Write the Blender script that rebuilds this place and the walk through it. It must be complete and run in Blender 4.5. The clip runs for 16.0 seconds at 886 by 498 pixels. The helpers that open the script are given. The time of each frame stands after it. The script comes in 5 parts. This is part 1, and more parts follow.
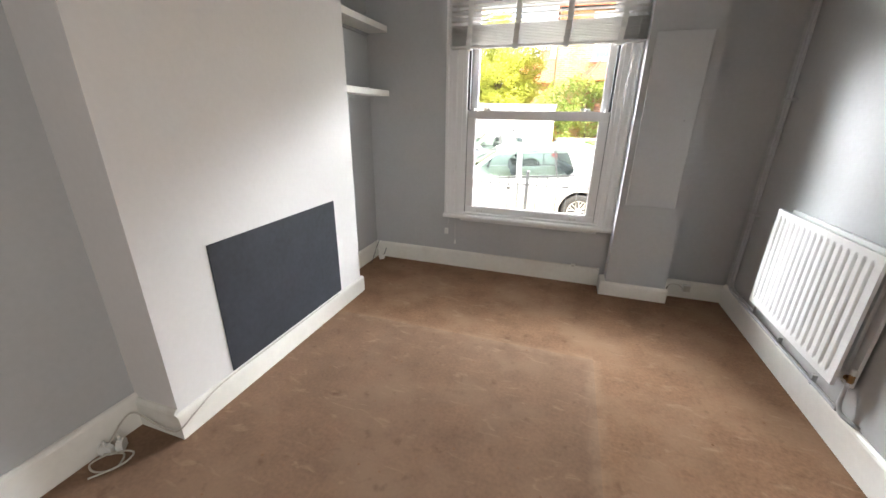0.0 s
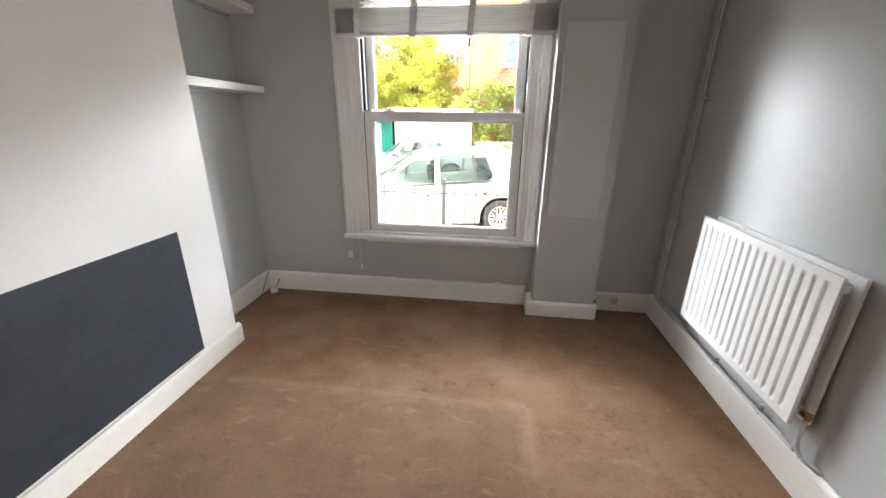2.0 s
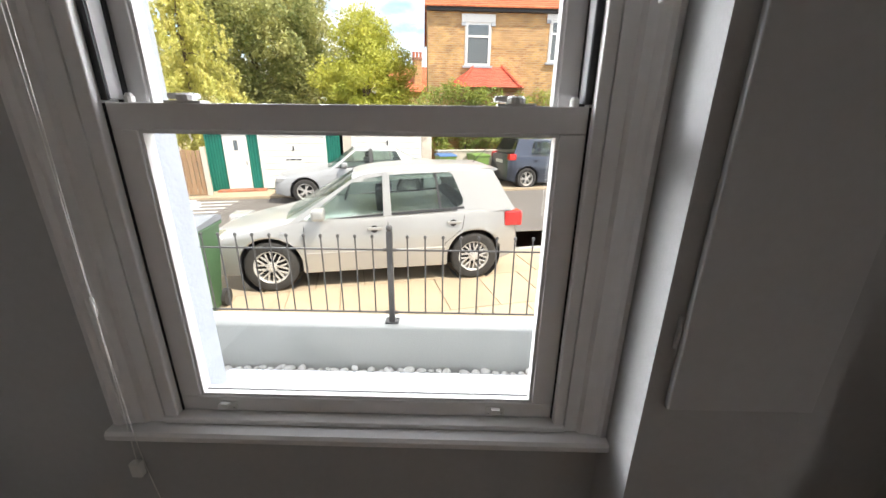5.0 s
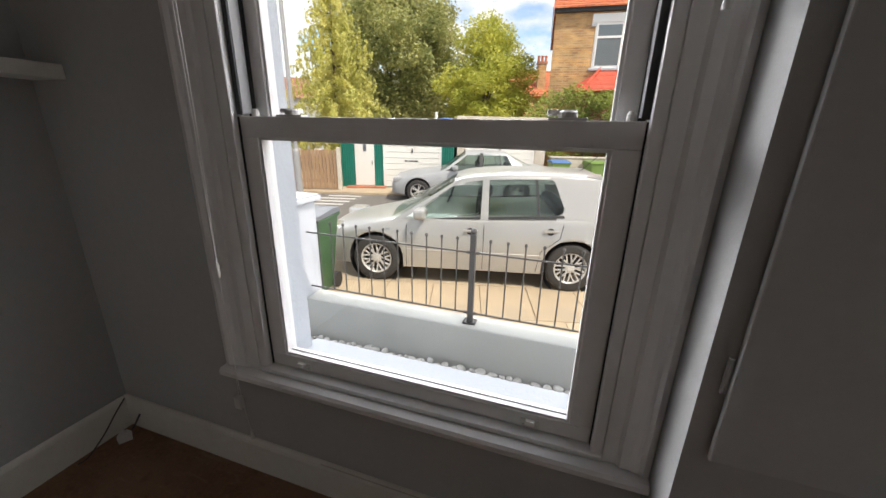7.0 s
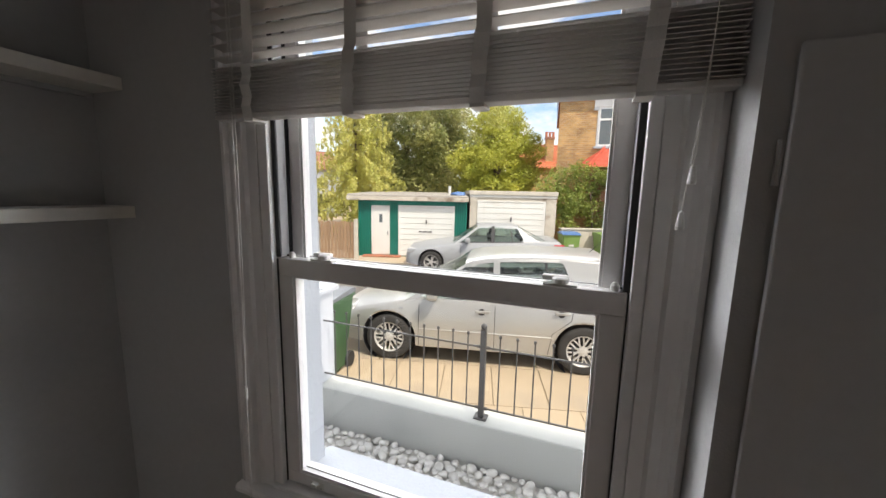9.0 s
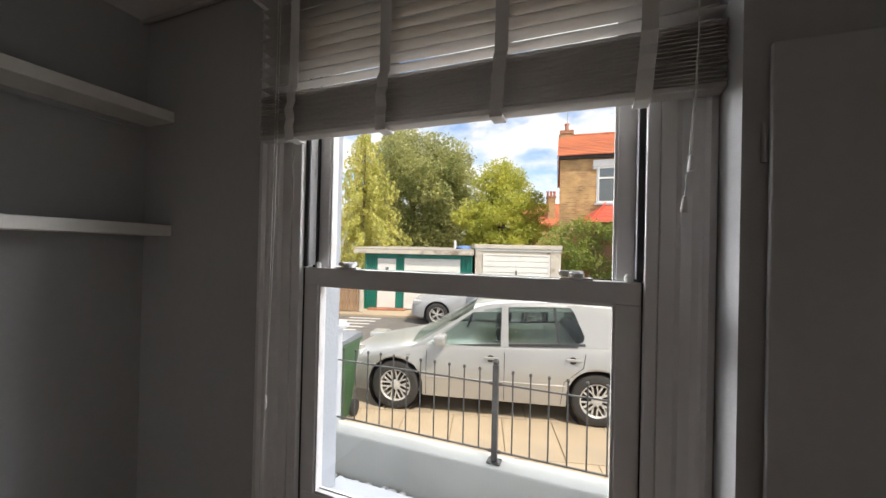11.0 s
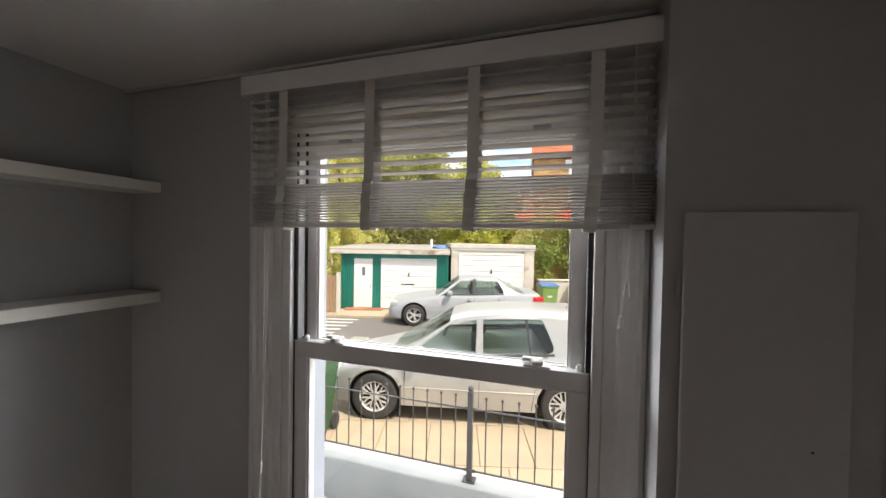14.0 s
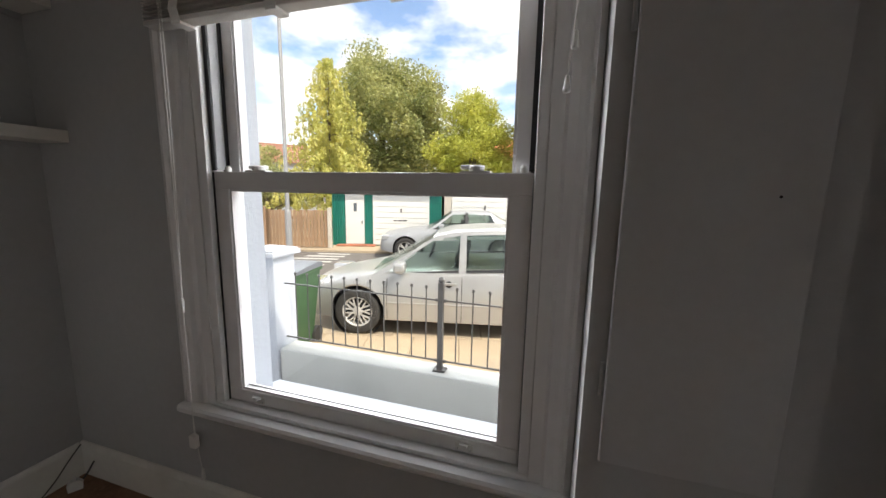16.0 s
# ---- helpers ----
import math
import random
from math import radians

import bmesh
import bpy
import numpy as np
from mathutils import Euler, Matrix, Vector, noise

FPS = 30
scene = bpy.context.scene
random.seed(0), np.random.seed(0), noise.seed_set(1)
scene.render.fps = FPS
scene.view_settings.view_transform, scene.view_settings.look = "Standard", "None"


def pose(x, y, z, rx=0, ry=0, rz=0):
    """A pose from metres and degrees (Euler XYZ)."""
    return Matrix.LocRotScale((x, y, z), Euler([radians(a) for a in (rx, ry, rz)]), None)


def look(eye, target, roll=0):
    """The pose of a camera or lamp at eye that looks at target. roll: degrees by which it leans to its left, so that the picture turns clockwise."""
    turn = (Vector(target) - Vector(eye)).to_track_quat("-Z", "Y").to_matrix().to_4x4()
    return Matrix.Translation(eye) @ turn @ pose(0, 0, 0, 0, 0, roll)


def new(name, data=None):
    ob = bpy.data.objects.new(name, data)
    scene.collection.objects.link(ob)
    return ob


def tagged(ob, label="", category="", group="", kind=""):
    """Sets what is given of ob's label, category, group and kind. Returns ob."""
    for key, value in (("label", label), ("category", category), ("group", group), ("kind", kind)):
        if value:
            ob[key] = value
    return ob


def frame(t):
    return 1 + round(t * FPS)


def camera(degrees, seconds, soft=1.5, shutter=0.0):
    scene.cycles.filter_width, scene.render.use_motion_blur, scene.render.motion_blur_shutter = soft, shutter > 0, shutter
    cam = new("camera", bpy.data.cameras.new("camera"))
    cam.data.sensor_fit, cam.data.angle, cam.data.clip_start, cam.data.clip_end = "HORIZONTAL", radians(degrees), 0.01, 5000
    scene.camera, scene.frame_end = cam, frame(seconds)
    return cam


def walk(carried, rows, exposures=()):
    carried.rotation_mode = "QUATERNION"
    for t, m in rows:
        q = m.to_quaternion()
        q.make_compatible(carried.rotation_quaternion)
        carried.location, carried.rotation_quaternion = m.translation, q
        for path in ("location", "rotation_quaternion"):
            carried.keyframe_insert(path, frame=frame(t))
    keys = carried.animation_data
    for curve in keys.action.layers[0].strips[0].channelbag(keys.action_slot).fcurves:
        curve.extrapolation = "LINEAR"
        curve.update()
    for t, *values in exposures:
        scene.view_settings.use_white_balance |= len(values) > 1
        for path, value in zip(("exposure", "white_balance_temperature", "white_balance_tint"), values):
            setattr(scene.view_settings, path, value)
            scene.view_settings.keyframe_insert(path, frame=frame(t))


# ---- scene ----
cam = camera(100.3, 16.0)
PATH = [
    (0, (0.077, 0.167, 1.429), (-0.51, 1.95, 0.739), 0.8),
    (0.5, (0.092, 0.332, 1.414), (-0.28, 2.179, 0.742), 0.6),
    (1, (0.103, 0.455, 1.378), (-0.201, 2.318, 0.717), 0.7),
    (1.5, (0.153, 0.547, 1.402), (-0.096, 2.414, 0.732), 0.7),
    (2, (0.118, 0.712, 1.402), (-0.108, 2.586, 0.741), 0.7),
    (2.5, (0.068, 0.927, 1.441), (-0.071, 2.807, 0.772), 0.6),
    (3, (0.037, 1.333, 1.435), (0.042, 3.216, 0.762), 0.4),
    (3.5, (-0.031, 1.757, 1.432), (0.016, 3.644, 0.773), 0.4),
    (3.7, (-0.049, 1.927, 1.413), (0.001, 3.816, 0.758), 0.5),
    (5.8, (0.103, 2.633, 1.409), (-0.191, 4.51, 0.785), 1.0),
    (6, (0.126, 2.616, 1.434), (-0.268, 4.475, 0.81), 1.1),
    (6.5, (0.161, 2.549, 1.457), (-0.385, 4.369, 0.831), 1.2),
    (7, (0.187, 2.527, 1.431), (-0.408, 4.331, 0.806), 1.2),
    (7.5, (0.198, 2.517, 1.437), (-0.427, 4.31, 0.809), 1.3),
    (8, (0.2, 2.511, 1.55), (-0.439, 4.305, 0.937), 1.3),
    (8.5, (0.204, 2.492, 1.658), (-0.455, 4.315, 1.167), 1.2),
    (8.7, (0.212, 2.475, 1.697), (-0.461, 4.312, 1.284), 1.2),
    (10.8, (0.216, 2.392, 1.613), (-0.51, 4.255, 1.64), 1.2),
    (11, (0.198, 2.356, 1.526), (-0.528, 4.219, 1.537), 1.3),
    (11.5, (0.185, 2.264, 1.416), (-0.52, 4.105, 1.076), 1.2),
    (12, (0.204, 2.235, 1.503), (-0.446, 4.048, 0.963), 1.2),
    (12.5, (0.218, 2.248, 1.744), (-0.395, 4.083, 1.236), 1.1),
    (13, (0.226, 2.242, 1.848), (-0.384, 4.126, 1.57), 1.1),
    (13.5, (0.243, 2.219, 1.874), (-0.364, 4.121, 1.755), 1.0),
    (14, (0.238, 2.209, 1.872), (-0.366, 4.115, 1.83), 1.0),
    (14.5, (0.23, 2.21, 1.841), (-0.366, 4.119, 1.821), 1.0),
    (15, (0.234, 2.227, 1.698), (-0.353, 4.139, 1.677), 1.0),
    (15.5, (0.329, 2.32, 1.501), (-0.261, 4.23, 1.444), 1.0),
    (16, (0.411, 2.418, 1.4), (-0.178, 4.304, 1.087), 1.1),
]
EXPOSURES = [(0, 2.22, 6500, 10), (1.0, 2.12, 6500, 10), (2.0, 2.05, 6500, 10), (3.0, 1.98, 6500, 10), (3.7, 1.9, 6500, 10), (5.8, 0.0, 6700, 14), (8.7, 0.0, 6700, 14), (10.8, 0.0, 6700, 14), (11.5, 0.12, 6650, 13), (12.5, 0.3, 6650, 13), (13.5, 0.18, 6700, 14), (14.5, 0.38, 6700, 14), (15.2, 0.38, 6700, 14), (16, 0.2, 6650, 13)]
walk(cam, [(t, look(eye, target, roll)) for t, eye, target, roll in PATH], EXPOSURES)

# ---------- world, sun ----------
world = bpy.data.worlds.new("sky")
scene.world = world
world.use_nodes = True
wn, wl = world.node_tree.nodes, world.node_tree.links
SUN_EL, SUN_FROM = radians(54), Vector((0.85, -0.5, 0)).normalized()
sky = wn.new("ShaderNodeTexSky")
sky.sky_type, sky.sun_disc, sky.sun_elevation = "NISHITA", False, SUN_EL
sky.sun_rotation = math.atan2(SUN_FROM.x, SUN_FROM.y)
wtc = wn.new("ShaderNodeTexCoord")
wmap = wn.new("ShaderNodeMapping")
wmap.inputs["Scale"].default_value = (1.0, 1.0, 2.2)
wl.new(wtc.outputs["Generated"], wmap.inputs["Vector"])
wnoise = wn.new("ShaderNodeTexNoise")
wnoise.inputs["Scale"].default_value, wnoise.inputs["Detail"].default_value, wnoise.inputs["Roughness"].default_value = 4.2, 7, 0.55
wl.new(wmap.outputs["Vector"], wnoise.inputs["Vector"])
wramp = wn.new("ShaderNodeValToRGB")
wramp.color_ramp.elements[0].position, wramp.color_ramp.elements[1].position = 0.38, 0.53
wl.new(wnoise.outputs["Fac"], wramp.inputs["Fac"])
wsc = wn.new("ShaderNodeVectorMath")
wsc.operation = "SCALE"
wsc.inputs["Scale"].default_value = 0.25
wl.new(sky.outputs["Color"], wsc.inputs[0])
wmix = wn.new("ShaderNodeMixRGB")
wmix.inputs["Color2"].default_value = (1.3, 1.28, 1.25, 1)
wl.new(wramp.outputs["Color"], wmix.inputs["Fac"])
wl.new(wsc.outputs["Vector"], wmix.inputs["Color1"])
wbg = wn["Background"]
wl.new(wmix.outputs["Color"], wbg.inputs["Color"])
wbg.inputs["Strength"].default_value = 1.0

sun = new("sun", bpy.data.lights.new("sun", "SUN"))
sun.data.energy, sun.data.angle, sun.data.color = 5.0, radians(0.5), (1.0, 0.93, 0.82)
sun_pos = SUN_FROM * math.cos(SUN_EL) + Vector((0, 0, math.sin(SUN_EL)))
sun.matrix_world = look(sun_pos * 30, (0, 0, 0))

# added area lamps over the street, standing in for sky light into the room
for azimuth, watts, height in ((-60, 115, 4.0), (-34, 76, 8.9), (-12, 40, 8.9), (12, 40, 8.9), (34, 58, 6.4), (60, 76, 5.0)):
    lamp = new("sky_fill_lamp", bpy.data.lights.new("sky_fill_lamp", "AREA"))
    lamp.data.shape, lamp.data.size, lamp.data.size_y = "RECTANGLE", 9.0, 4.5
    lamp.data.energy, lamp.data.color, lamp.data.spread = watts, (0.93, 0.97, 1.0), radians(26)
    a = radians(azimuth)
    lamp.matrix_world = look((-0.23 + 12.5 * math.sin(a), 3.5 + 12.5 * math.cos(a), height), (-0.23, 3.5, 1.25))

# unseen fill lamp added in the right wall behind the walk
rear_fill = new("rear_fill_light", bpy.data.lights.new("rear_fill_light", "AREA"))
rear_fill.data.shape, rear_fill.data.size, rear_fill.data.size_y = "RECTANGLE", 0.76, 1.9
rear_fill.data.energy, rear_fill.data.color = 8, (1.0, 0.97, 0.93)
rear_fill.matrix_world = look((1.48, -1.0, 1.0), (-1.5, -1.0, 1.0))


# ---------- materials ----------
def mat(name, col, rough=0.6, metal=0.0, var=0.12, scale=6.0, fine=60.0, bump=0.0, bumpscale=0.0, isl=0.0, rnd=0.0, coat=0.0, spec=0.5, stain=None, stain_at=(0.55, 0.7), stretch=(1, 1, 1)):
    m = bpy.data.materials.new(name)
    m.use_nodes = True
    n, l = m.node_tree.nodes, m.node_tree.links
    b = n["Principled BSDF"]
    b.inputs["Roughness"].default_value, b.inputs["Metallic"].default_value = rough, metal
    b.inputs["Coat Weight"].default_value = coat
    b.inputs["Coat Roughness"].default_value = 0.05
    b.inputs["Specular IOR Level"].default_value = spec
    tc = n.new("ShaderNodeTexCoord")
    mp = n.new("ShaderNodeMapping")
    mp.inputs["Scale"].default_value = stretch
    l.new(tc.outputs["Object"], mp.inputs["Vector"])
    n1, n2 = n.new("ShaderNodeTexNoise"), n.new("ShaderNodeTexNoise")
    n1.inputs["Scale"].default_value, n1.inputs["Detail"].default_value = scale, 4
    n2.inputs["Scale"].default_value, n2.inputs["Detail"].default_value = fine, 3
    l.new(mp.outputs["Vector"], n1.inputs["Vector"])
    l.new(mp.outputs["Vector"], n2.inputs["Vector"])
    add = n.new("ShaderNodeMath")
    add.operation = "ADD"
    l.new(n1.outputs["Fac"], add.inputs[0])
    l.new(n2.outputs["Fac"], add.inputs[1])
    last = add.outputs[0]
    for amount, node, out in ((isl, "ShaderNodeNewGeometry", "Random Per Island"), (rnd, "ShaderNodeObjectInfo", "Random")):
        if amount:
            g = n.new(node)
            mu = n.new("ShaderNodeMath")
            mu.operation = "MULTIPLY_ADD"
            mu.inputs[1].default_value = amount
            l.new(g.outputs[out], mu.inputs[0])
            l.new(last, mu.inputs[2])
            last = mu.outputs[0]
    rg = n.new("ShaderNodeMapRange")
    extra = isl + rnd
    rg.inputs["From Min"].default_value, rg.inputs["From Max"].default_value = 0.6, 1.4 + extra
    rg.inputs["To Min"].default_value, rg.inputs["To Max"].default_value = 1 - var, 1 + var
    l.new(last, rg.inputs["Value"])
    vm = n.new("ShaderNodeVectorMath")
    vm.operation = "SCALE"
    vm.inputs[0].default_value = col
    l.new(rg.outputs["Result"], vm.inputs["Scale"])
    colour = vm.outputs["Vector"]
    if stain:
        n3 = n.new("ShaderNodeTexNoise")
        n3.inputs["Scale"].default_value, n3.inputs["Detail"].default_value = scale * 0.45, 6
        l.new(mp.outputs["Vector"], n3.inputs["Vector"])
        sr = n.new("ShaderNodeMapRange")
        sr.inputs["From Min"].default_value, sr.inputs["From Max"].default_value = stain_at
        l.new(n3.outputs["Fac"], sr.inputs["Value"])
        mx = n.new("ShaderNodeMixRGB")
        mx.inputs["Color2"].default_value = (*stain, 1)
        l.new(sr.outputs["Result"], mx.inputs["Fac"])
        l.new(colour, mx.inputs["Color1"])
        colour = mx.outputs["Color"]
    l.new(colour, b.inputs["Base Color"])
    if bump:
        n4 = n.new("ShaderNodeTexNoise")
        n4.inputs["Scale"].default_value, n4.inputs["Detail"].default_value = bumpscale or fine, 4
        l.new(mp.outputs["Vector"], n4.inputs["Vector"])
        bp = n.new("ShaderNodeBump")
        bp.inputs["Strength"].default_value, bp.inputs["Distance"].default_value = min(1.0, bump), 0.004
        l.new(n4.outputs["Fac"], bp.inputs["Height"])
        l.new(bp.outputs["Normal"], b.inputs["Normal"])
    return m


def glass_mat(name, tint=(1, 1, 1), ior=1.45):
    m = bpy.data.materials.new(name)
    m.use_nodes = True
    n, l = m.node_tree.nodes, m.node_tree.links
    tr, gl, fr, mix = n.new("ShaderNodeBsdfTransparent"), n.new("ShaderNodeBsdfGlossy"), n.new("ShaderNodeLayerWeight"), n.new("ShaderNodeMixShader")
    tr.inputs["Color"].default_value = (*tint, 1)
    gl.inputs["Roughness"].default_value = 0.02
    fr.inputs["Blend"].default_value = 0.5
    pw = n.new("ShaderNodeMath")
    pw.operation = "POWER"
    pw.inputs[1].default_value = 4.0
    l.new(fr.outputs["Facing"], pw.inputs[0])
    sc = n.new("ShaderNodeMath")
    sc.operation = "MULTIPLY_ADD"
    sc.inputs[1].default_value, sc.inputs[2].default_value = 0.6, (ior - 1) ** 2 / (ior + 1) ** 2
    l.new(pw.outputs[0], sc.inputs[0])
    l.new(sc.outputs[0], mix.inputs[0])
    l.new(tr.outputs[0], mix.inputs[1])
    l.new(gl.outputs[0], mix.inputs[2])
    l.new(mix.outputs[0], n["Material Output"].inputs[0])
    return m


def leaf_mat(name, c1, c2):
    m = bpy.data.materials.new(name)
    m.use_nodes = True
    n, l = m.node_tree.nodes, m.node_tree.links
    b = n["Principled BSDF"]
    b.inputs["Roughness"].default_value = 0.55
    geo, mix = n.new("ShaderNodeNewGeometry"), n.new("ShaderNodeMixRGB")
    tc, ns, av = n.new("ShaderNodeTexCoord"), n.new("ShaderNodeTexNoise"), n.new("ShaderNodeMath")
    ns.inputs["Scale"].default_value = 0.9
    l.new(tc.outputs["Object"], ns.inputs["Vector"])
    av.operation = "MULTIPLY_ADD"
    av.inputs[1].default_value = 0.5
    sub = n.new("ShaderNodeMath")
    sub.operation = "MULTIPLY_ADD"
    sub.inputs[1].default_value, sub.inputs[2].default_value = 1.6, -0.55
    l.new(ns.outputs["Fac"], sub.inputs[0])
    l.new(geo.outputs["Random Per Island"], av.inputs[0])
    l.new(sub.outputs[0], av.inputs[2])
    av.use_clamp = True
    l.new(av.outputs[0], mix.inputs["Fac"])
    mix.inputs["Color1"].default_value, mix.inputs["Color2"].default_value = (*c1, 1), (*c2, 1)
    l.new(mix.outputs[0], b.inputs["Base Color"])
    tl, ms = n.new("ShaderNodeBsdfTranslucent"), n.new("ShaderNodeMixShader")
    l.new(mix.outputs[0], tl.inputs["Color"])
    ms.inputs[0].default_value = 0.4
    l.new(b.outputs[0], ms.inputs[1])
    l.new(tl.outputs[0], ms.inputs[2])
    l.new(ms.outputs[0], n["Material Output"].inputs[0])
    return m


def brick_mat(name, c1, c2, mortar, width=0.225, height=0.075, gap=0.012, bump=0.6, offset=0.5):
    m = bpy.data.materials.new(name)
    m.use_nodes = True
    n, l = m.node_tree.nodes, m.node_tree.links
    b = n["Principled BSDF"]
    b.inputs["Roughness"].default_value = 0.85
    tc, sx, cb = n.new("ShaderNodeTexCoord"), n.new("ShaderNodeSeparateXYZ"), n.new("ShaderNodeCombineXYZ")
    l.new(tc.outputs["Object"], sx.inputs[0])
    ad = n.new("ShaderNodeMath")
    l.new(sx.outputs["X"], ad.inputs[0])
    l.new(sx.outputs["Y"], ad.inputs[1])
    l.new(ad.outputs[0], cb.inputs["X"])
    l.new(sx.outputs["Z"], cb.inputs["Y"])
    bt = n.new("ShaderNodeTexBrick")
    bt.offset = offset
    bt.inputs["Scale"].default_value = 1.0
    bt.inputs["Brick Width"].default_value, bt.inputs["Row Height"].default_value, bt.inputs["Mortar Size"].default_value = width, height, gap
    bt.inputs["Color1"].default_value, bt.inputs["Color2"].default_value, bt.inputs["Mortar"].default_value = (*c1, 1), (*c2, 1), (*mortar, 1)
    l.new(cb.outputs[0], bt.inputs["Vector"])
    ns = n.new("ShaderNodeTexNoise")
    ns.inputs["Scale"].default_value, ns.inputs["Detail"].default_value = 2.0, 6
    l.new(tc.outputs["Object"], ns.inputs["Vector"])
    mr = n.new("ShaderNodeMapRange")
    mr.inputs["From Min"].default_value, mr.inputs["From Max"].default_value, mr.inputs["To Min"].default_value, mr.inputs["To Max"].default_value = 0.3, 0.7, 0.75, 1.2
    l.new(ns.outputs["Fac"], mr.inputs["Value"])
    vm = n.new("ShaderNodeVectorMath")
    vm.operation = "SCALE"
    l.new(bt.outputs["Color"], vm.inputs[0])
    l.new(mr.outputs[0], vm.inputs["Scale"])
    l.new(vm.outputs[0], b.inputs["Base Color"])
    bp = n.new("ShaderNodeBump")
    bp.invert = True
    bp.inputs["Strength"].default_value, bp.inputs["Distance"].default_value = bump, 0.01
    l.new(bt.outputs["Fac"], bp.inputs["Height"])
    l.new(bp.outputs[0], b.inputs["Normal"])
    return m


M_GREY = mat("grey_wall_paint", (0.46, 0.465, 0.468), 0.75, var=0.04, scale=1.5, fine=40, bump=0.12, bumpscale=160, spec=0.3)
M_PANEL = mat("pale_grey_panel_paint", (0.52, 0.525, 0.53), 0.7, var=0.04, scale=1.5, fine=40, bump=0.08, bumpscale=120, spec=0.35)
M_BREAST = mat("white_breast_paint", (0.72, 0.70, 0.69), 0.75, var=0.03, scale=1.5, fine=40, bump=0.1, bumpscale=160, spec=0.3)
M_SLATE = mat("slate_grey_paint", (0.027, 0.031, 0.041), 0.65, var=0.25, scale=5, fine=30, bump=0.1, bumpscale=90)
M_GLOSS = mat("white_gloss_paint", (0.80, 0.78, 0.73), 0.35, var=0.05, scale=4, fine=30, bump=0.05, bumpscale=40, stain=(0.62, 0.58, 0.50), stain_at=(0.62, 0.85))
M_SASH = mat("white_sash_paint", (0.78, 0.77, 0.765), 0.35, var=0.03, scale=5, fine=30)
M_CEIL = mat("ceiling_paint", (0.80, 0.79, 0.77), 0.85, var=0.04, scale=2, fine=30, bump=0.1, bumpscale=120)
M_CARPET = mat("brown_carpet", (0.245, 0.142, 0.085), 0.95, var=0.27, scale=5.0, fine=60, bump=0.8, bumpscale=300, spec=0.1, stain=(0.30, 0.19, 0.12), stain_at=(0.48, 0.68))


def wear_marks(m):
    """Pale rubbed lines where a rug once lay, and small scuffs trodden into the pile."""
    n, l = m.node_tree.nodes, m.node_tree.links
    b = n["Principled BSDF"]
    old = b.inputs["Base Color"].links[0].from_socket
    tc, sx, ns, sc = n.new("ShaderNodeTexCoord"), n.new("ShaderNodeSeparateXYZ"), n.new("ShaderNodeTexNoise"), n.new("ShaderNodeTexNoise")
    l.new(tc.outputs["Object"], sx.inputs[0])
    ns.inputs["Scale"].default_value, ns.inputs["Detail"].default_value = 7, 4
    sc.inputs["Scale"].default_value, sc.inputs["Detail"].default_value = 13, 3
    l.new(tc.outputs["Object"], ns.inputs["Vector"])
    l.new(tc.outputs["Object"], sc.inputs["Vector"])

    def math_node(op, a, c, d=None):
        k = n.new("ShaderNodeMath")
        k.operation = op
        for i, v in enumerate((a, c, d)):
            if v is None:
                continue
            if isinstance(v, (int, float)):
                k.inputs[i].default_value = v
            else:
                l.new(v, k.inputs[i])
        return k.outputs[0]

    def band(coord, at, half):
        wob = math_node("MULTIPLY_ADD", ns.outputs["Fac"], 0.05, -0.025)
        d = math_node("ABSOLUTE", math_node("ADD", math_node("SUBTRACT", coord, at), wob), 0)
        r = n.new("ShaderNodeMapRange")
        r.inputs["From Min"].default_value, r.inputs["From Max"].default_value = half, 0.0
        l.new(d, r.inputs["Value"])
        return r.outputs[0]
    RX, RY = 0.37, 2.29
    across = math_node("MULTIPLY", band(sx.outputs["Y"], RY, 0.05), math_node("LESS_THAN", sx.outputs["X"], RX))
    along = math_node("MULTIPLY", band(sx.outputs["X"], RX, 0.06), math_node("LESS_THAN", sx.outputs["Y"], RY))
    mark = math_node("MULTIPLY", math_node("MAXIMUM", across, along), math_node("MULTIPLY_ADD", ns.outputs["Fac"], 1.9, -0.62))
    mx = n.new("ShaderNodeMixRGB")
    mx.inputs["Color2"].default_value = (0.40, 0.27, 0.18, 1)
    mx.use_clamp = True
    l.new(mark, mx.inputs["Fac"])
    l.new(old, mx.inputs["Color1"])
    inside = math_node("MULTIPLY", math_node("LESS_THAN", sx.outputs["X"], RX), math_node("LESS_THAN", sx.outputs["Y"], RY))
    ms = n.new("ShaderNodeMixRGB")
    ms.inputs["Color2"].default_value = (0.20, 0.145, 0.115, 1)
    l.new(math_node("MULTIPLY", inside, 0.3), ms.inputs["Fac"])
    l.new(mx.outputs[0], ms.inputs["Color1"])
    sr = n.new("ShaderNodeMapRange")
    sr.inputs["From Min"].default_value, sr.inputs["From Max"].default_value = 0.62, 0.80
    l.new(sc.outputs["Fac"], sr.inputs["Value"])
    m2 = n.new("ShaderNodeMixRGB")
    m2.inputs["Color2"].default_value = (0.10, 0.055, 0.032, 1)
    l.new(math_node("MULTIPLY", sr.outputs[0], 0.55), m2.inputs["Fac"])
    l.new(ms.outputs[0], m2.inputs["Color1"])
    # short pale scuffs brushed into the pile
    mp, n5, s5, m3 = n.new("ShaderNodeMapping"), n.new("ShaderNodeTexNoise"), n.new("ShaderNodeMapRange"), n.new("ShaderNodeMixRGB")
    mp.inputs["Rotation"].default_value, mp.inputs["Scale"].default_value = (0, 0, 0.5), (6.0, 17.0, 1.0)
    l.new(tc.outputs["Object"], mp.inputs["Vector"])
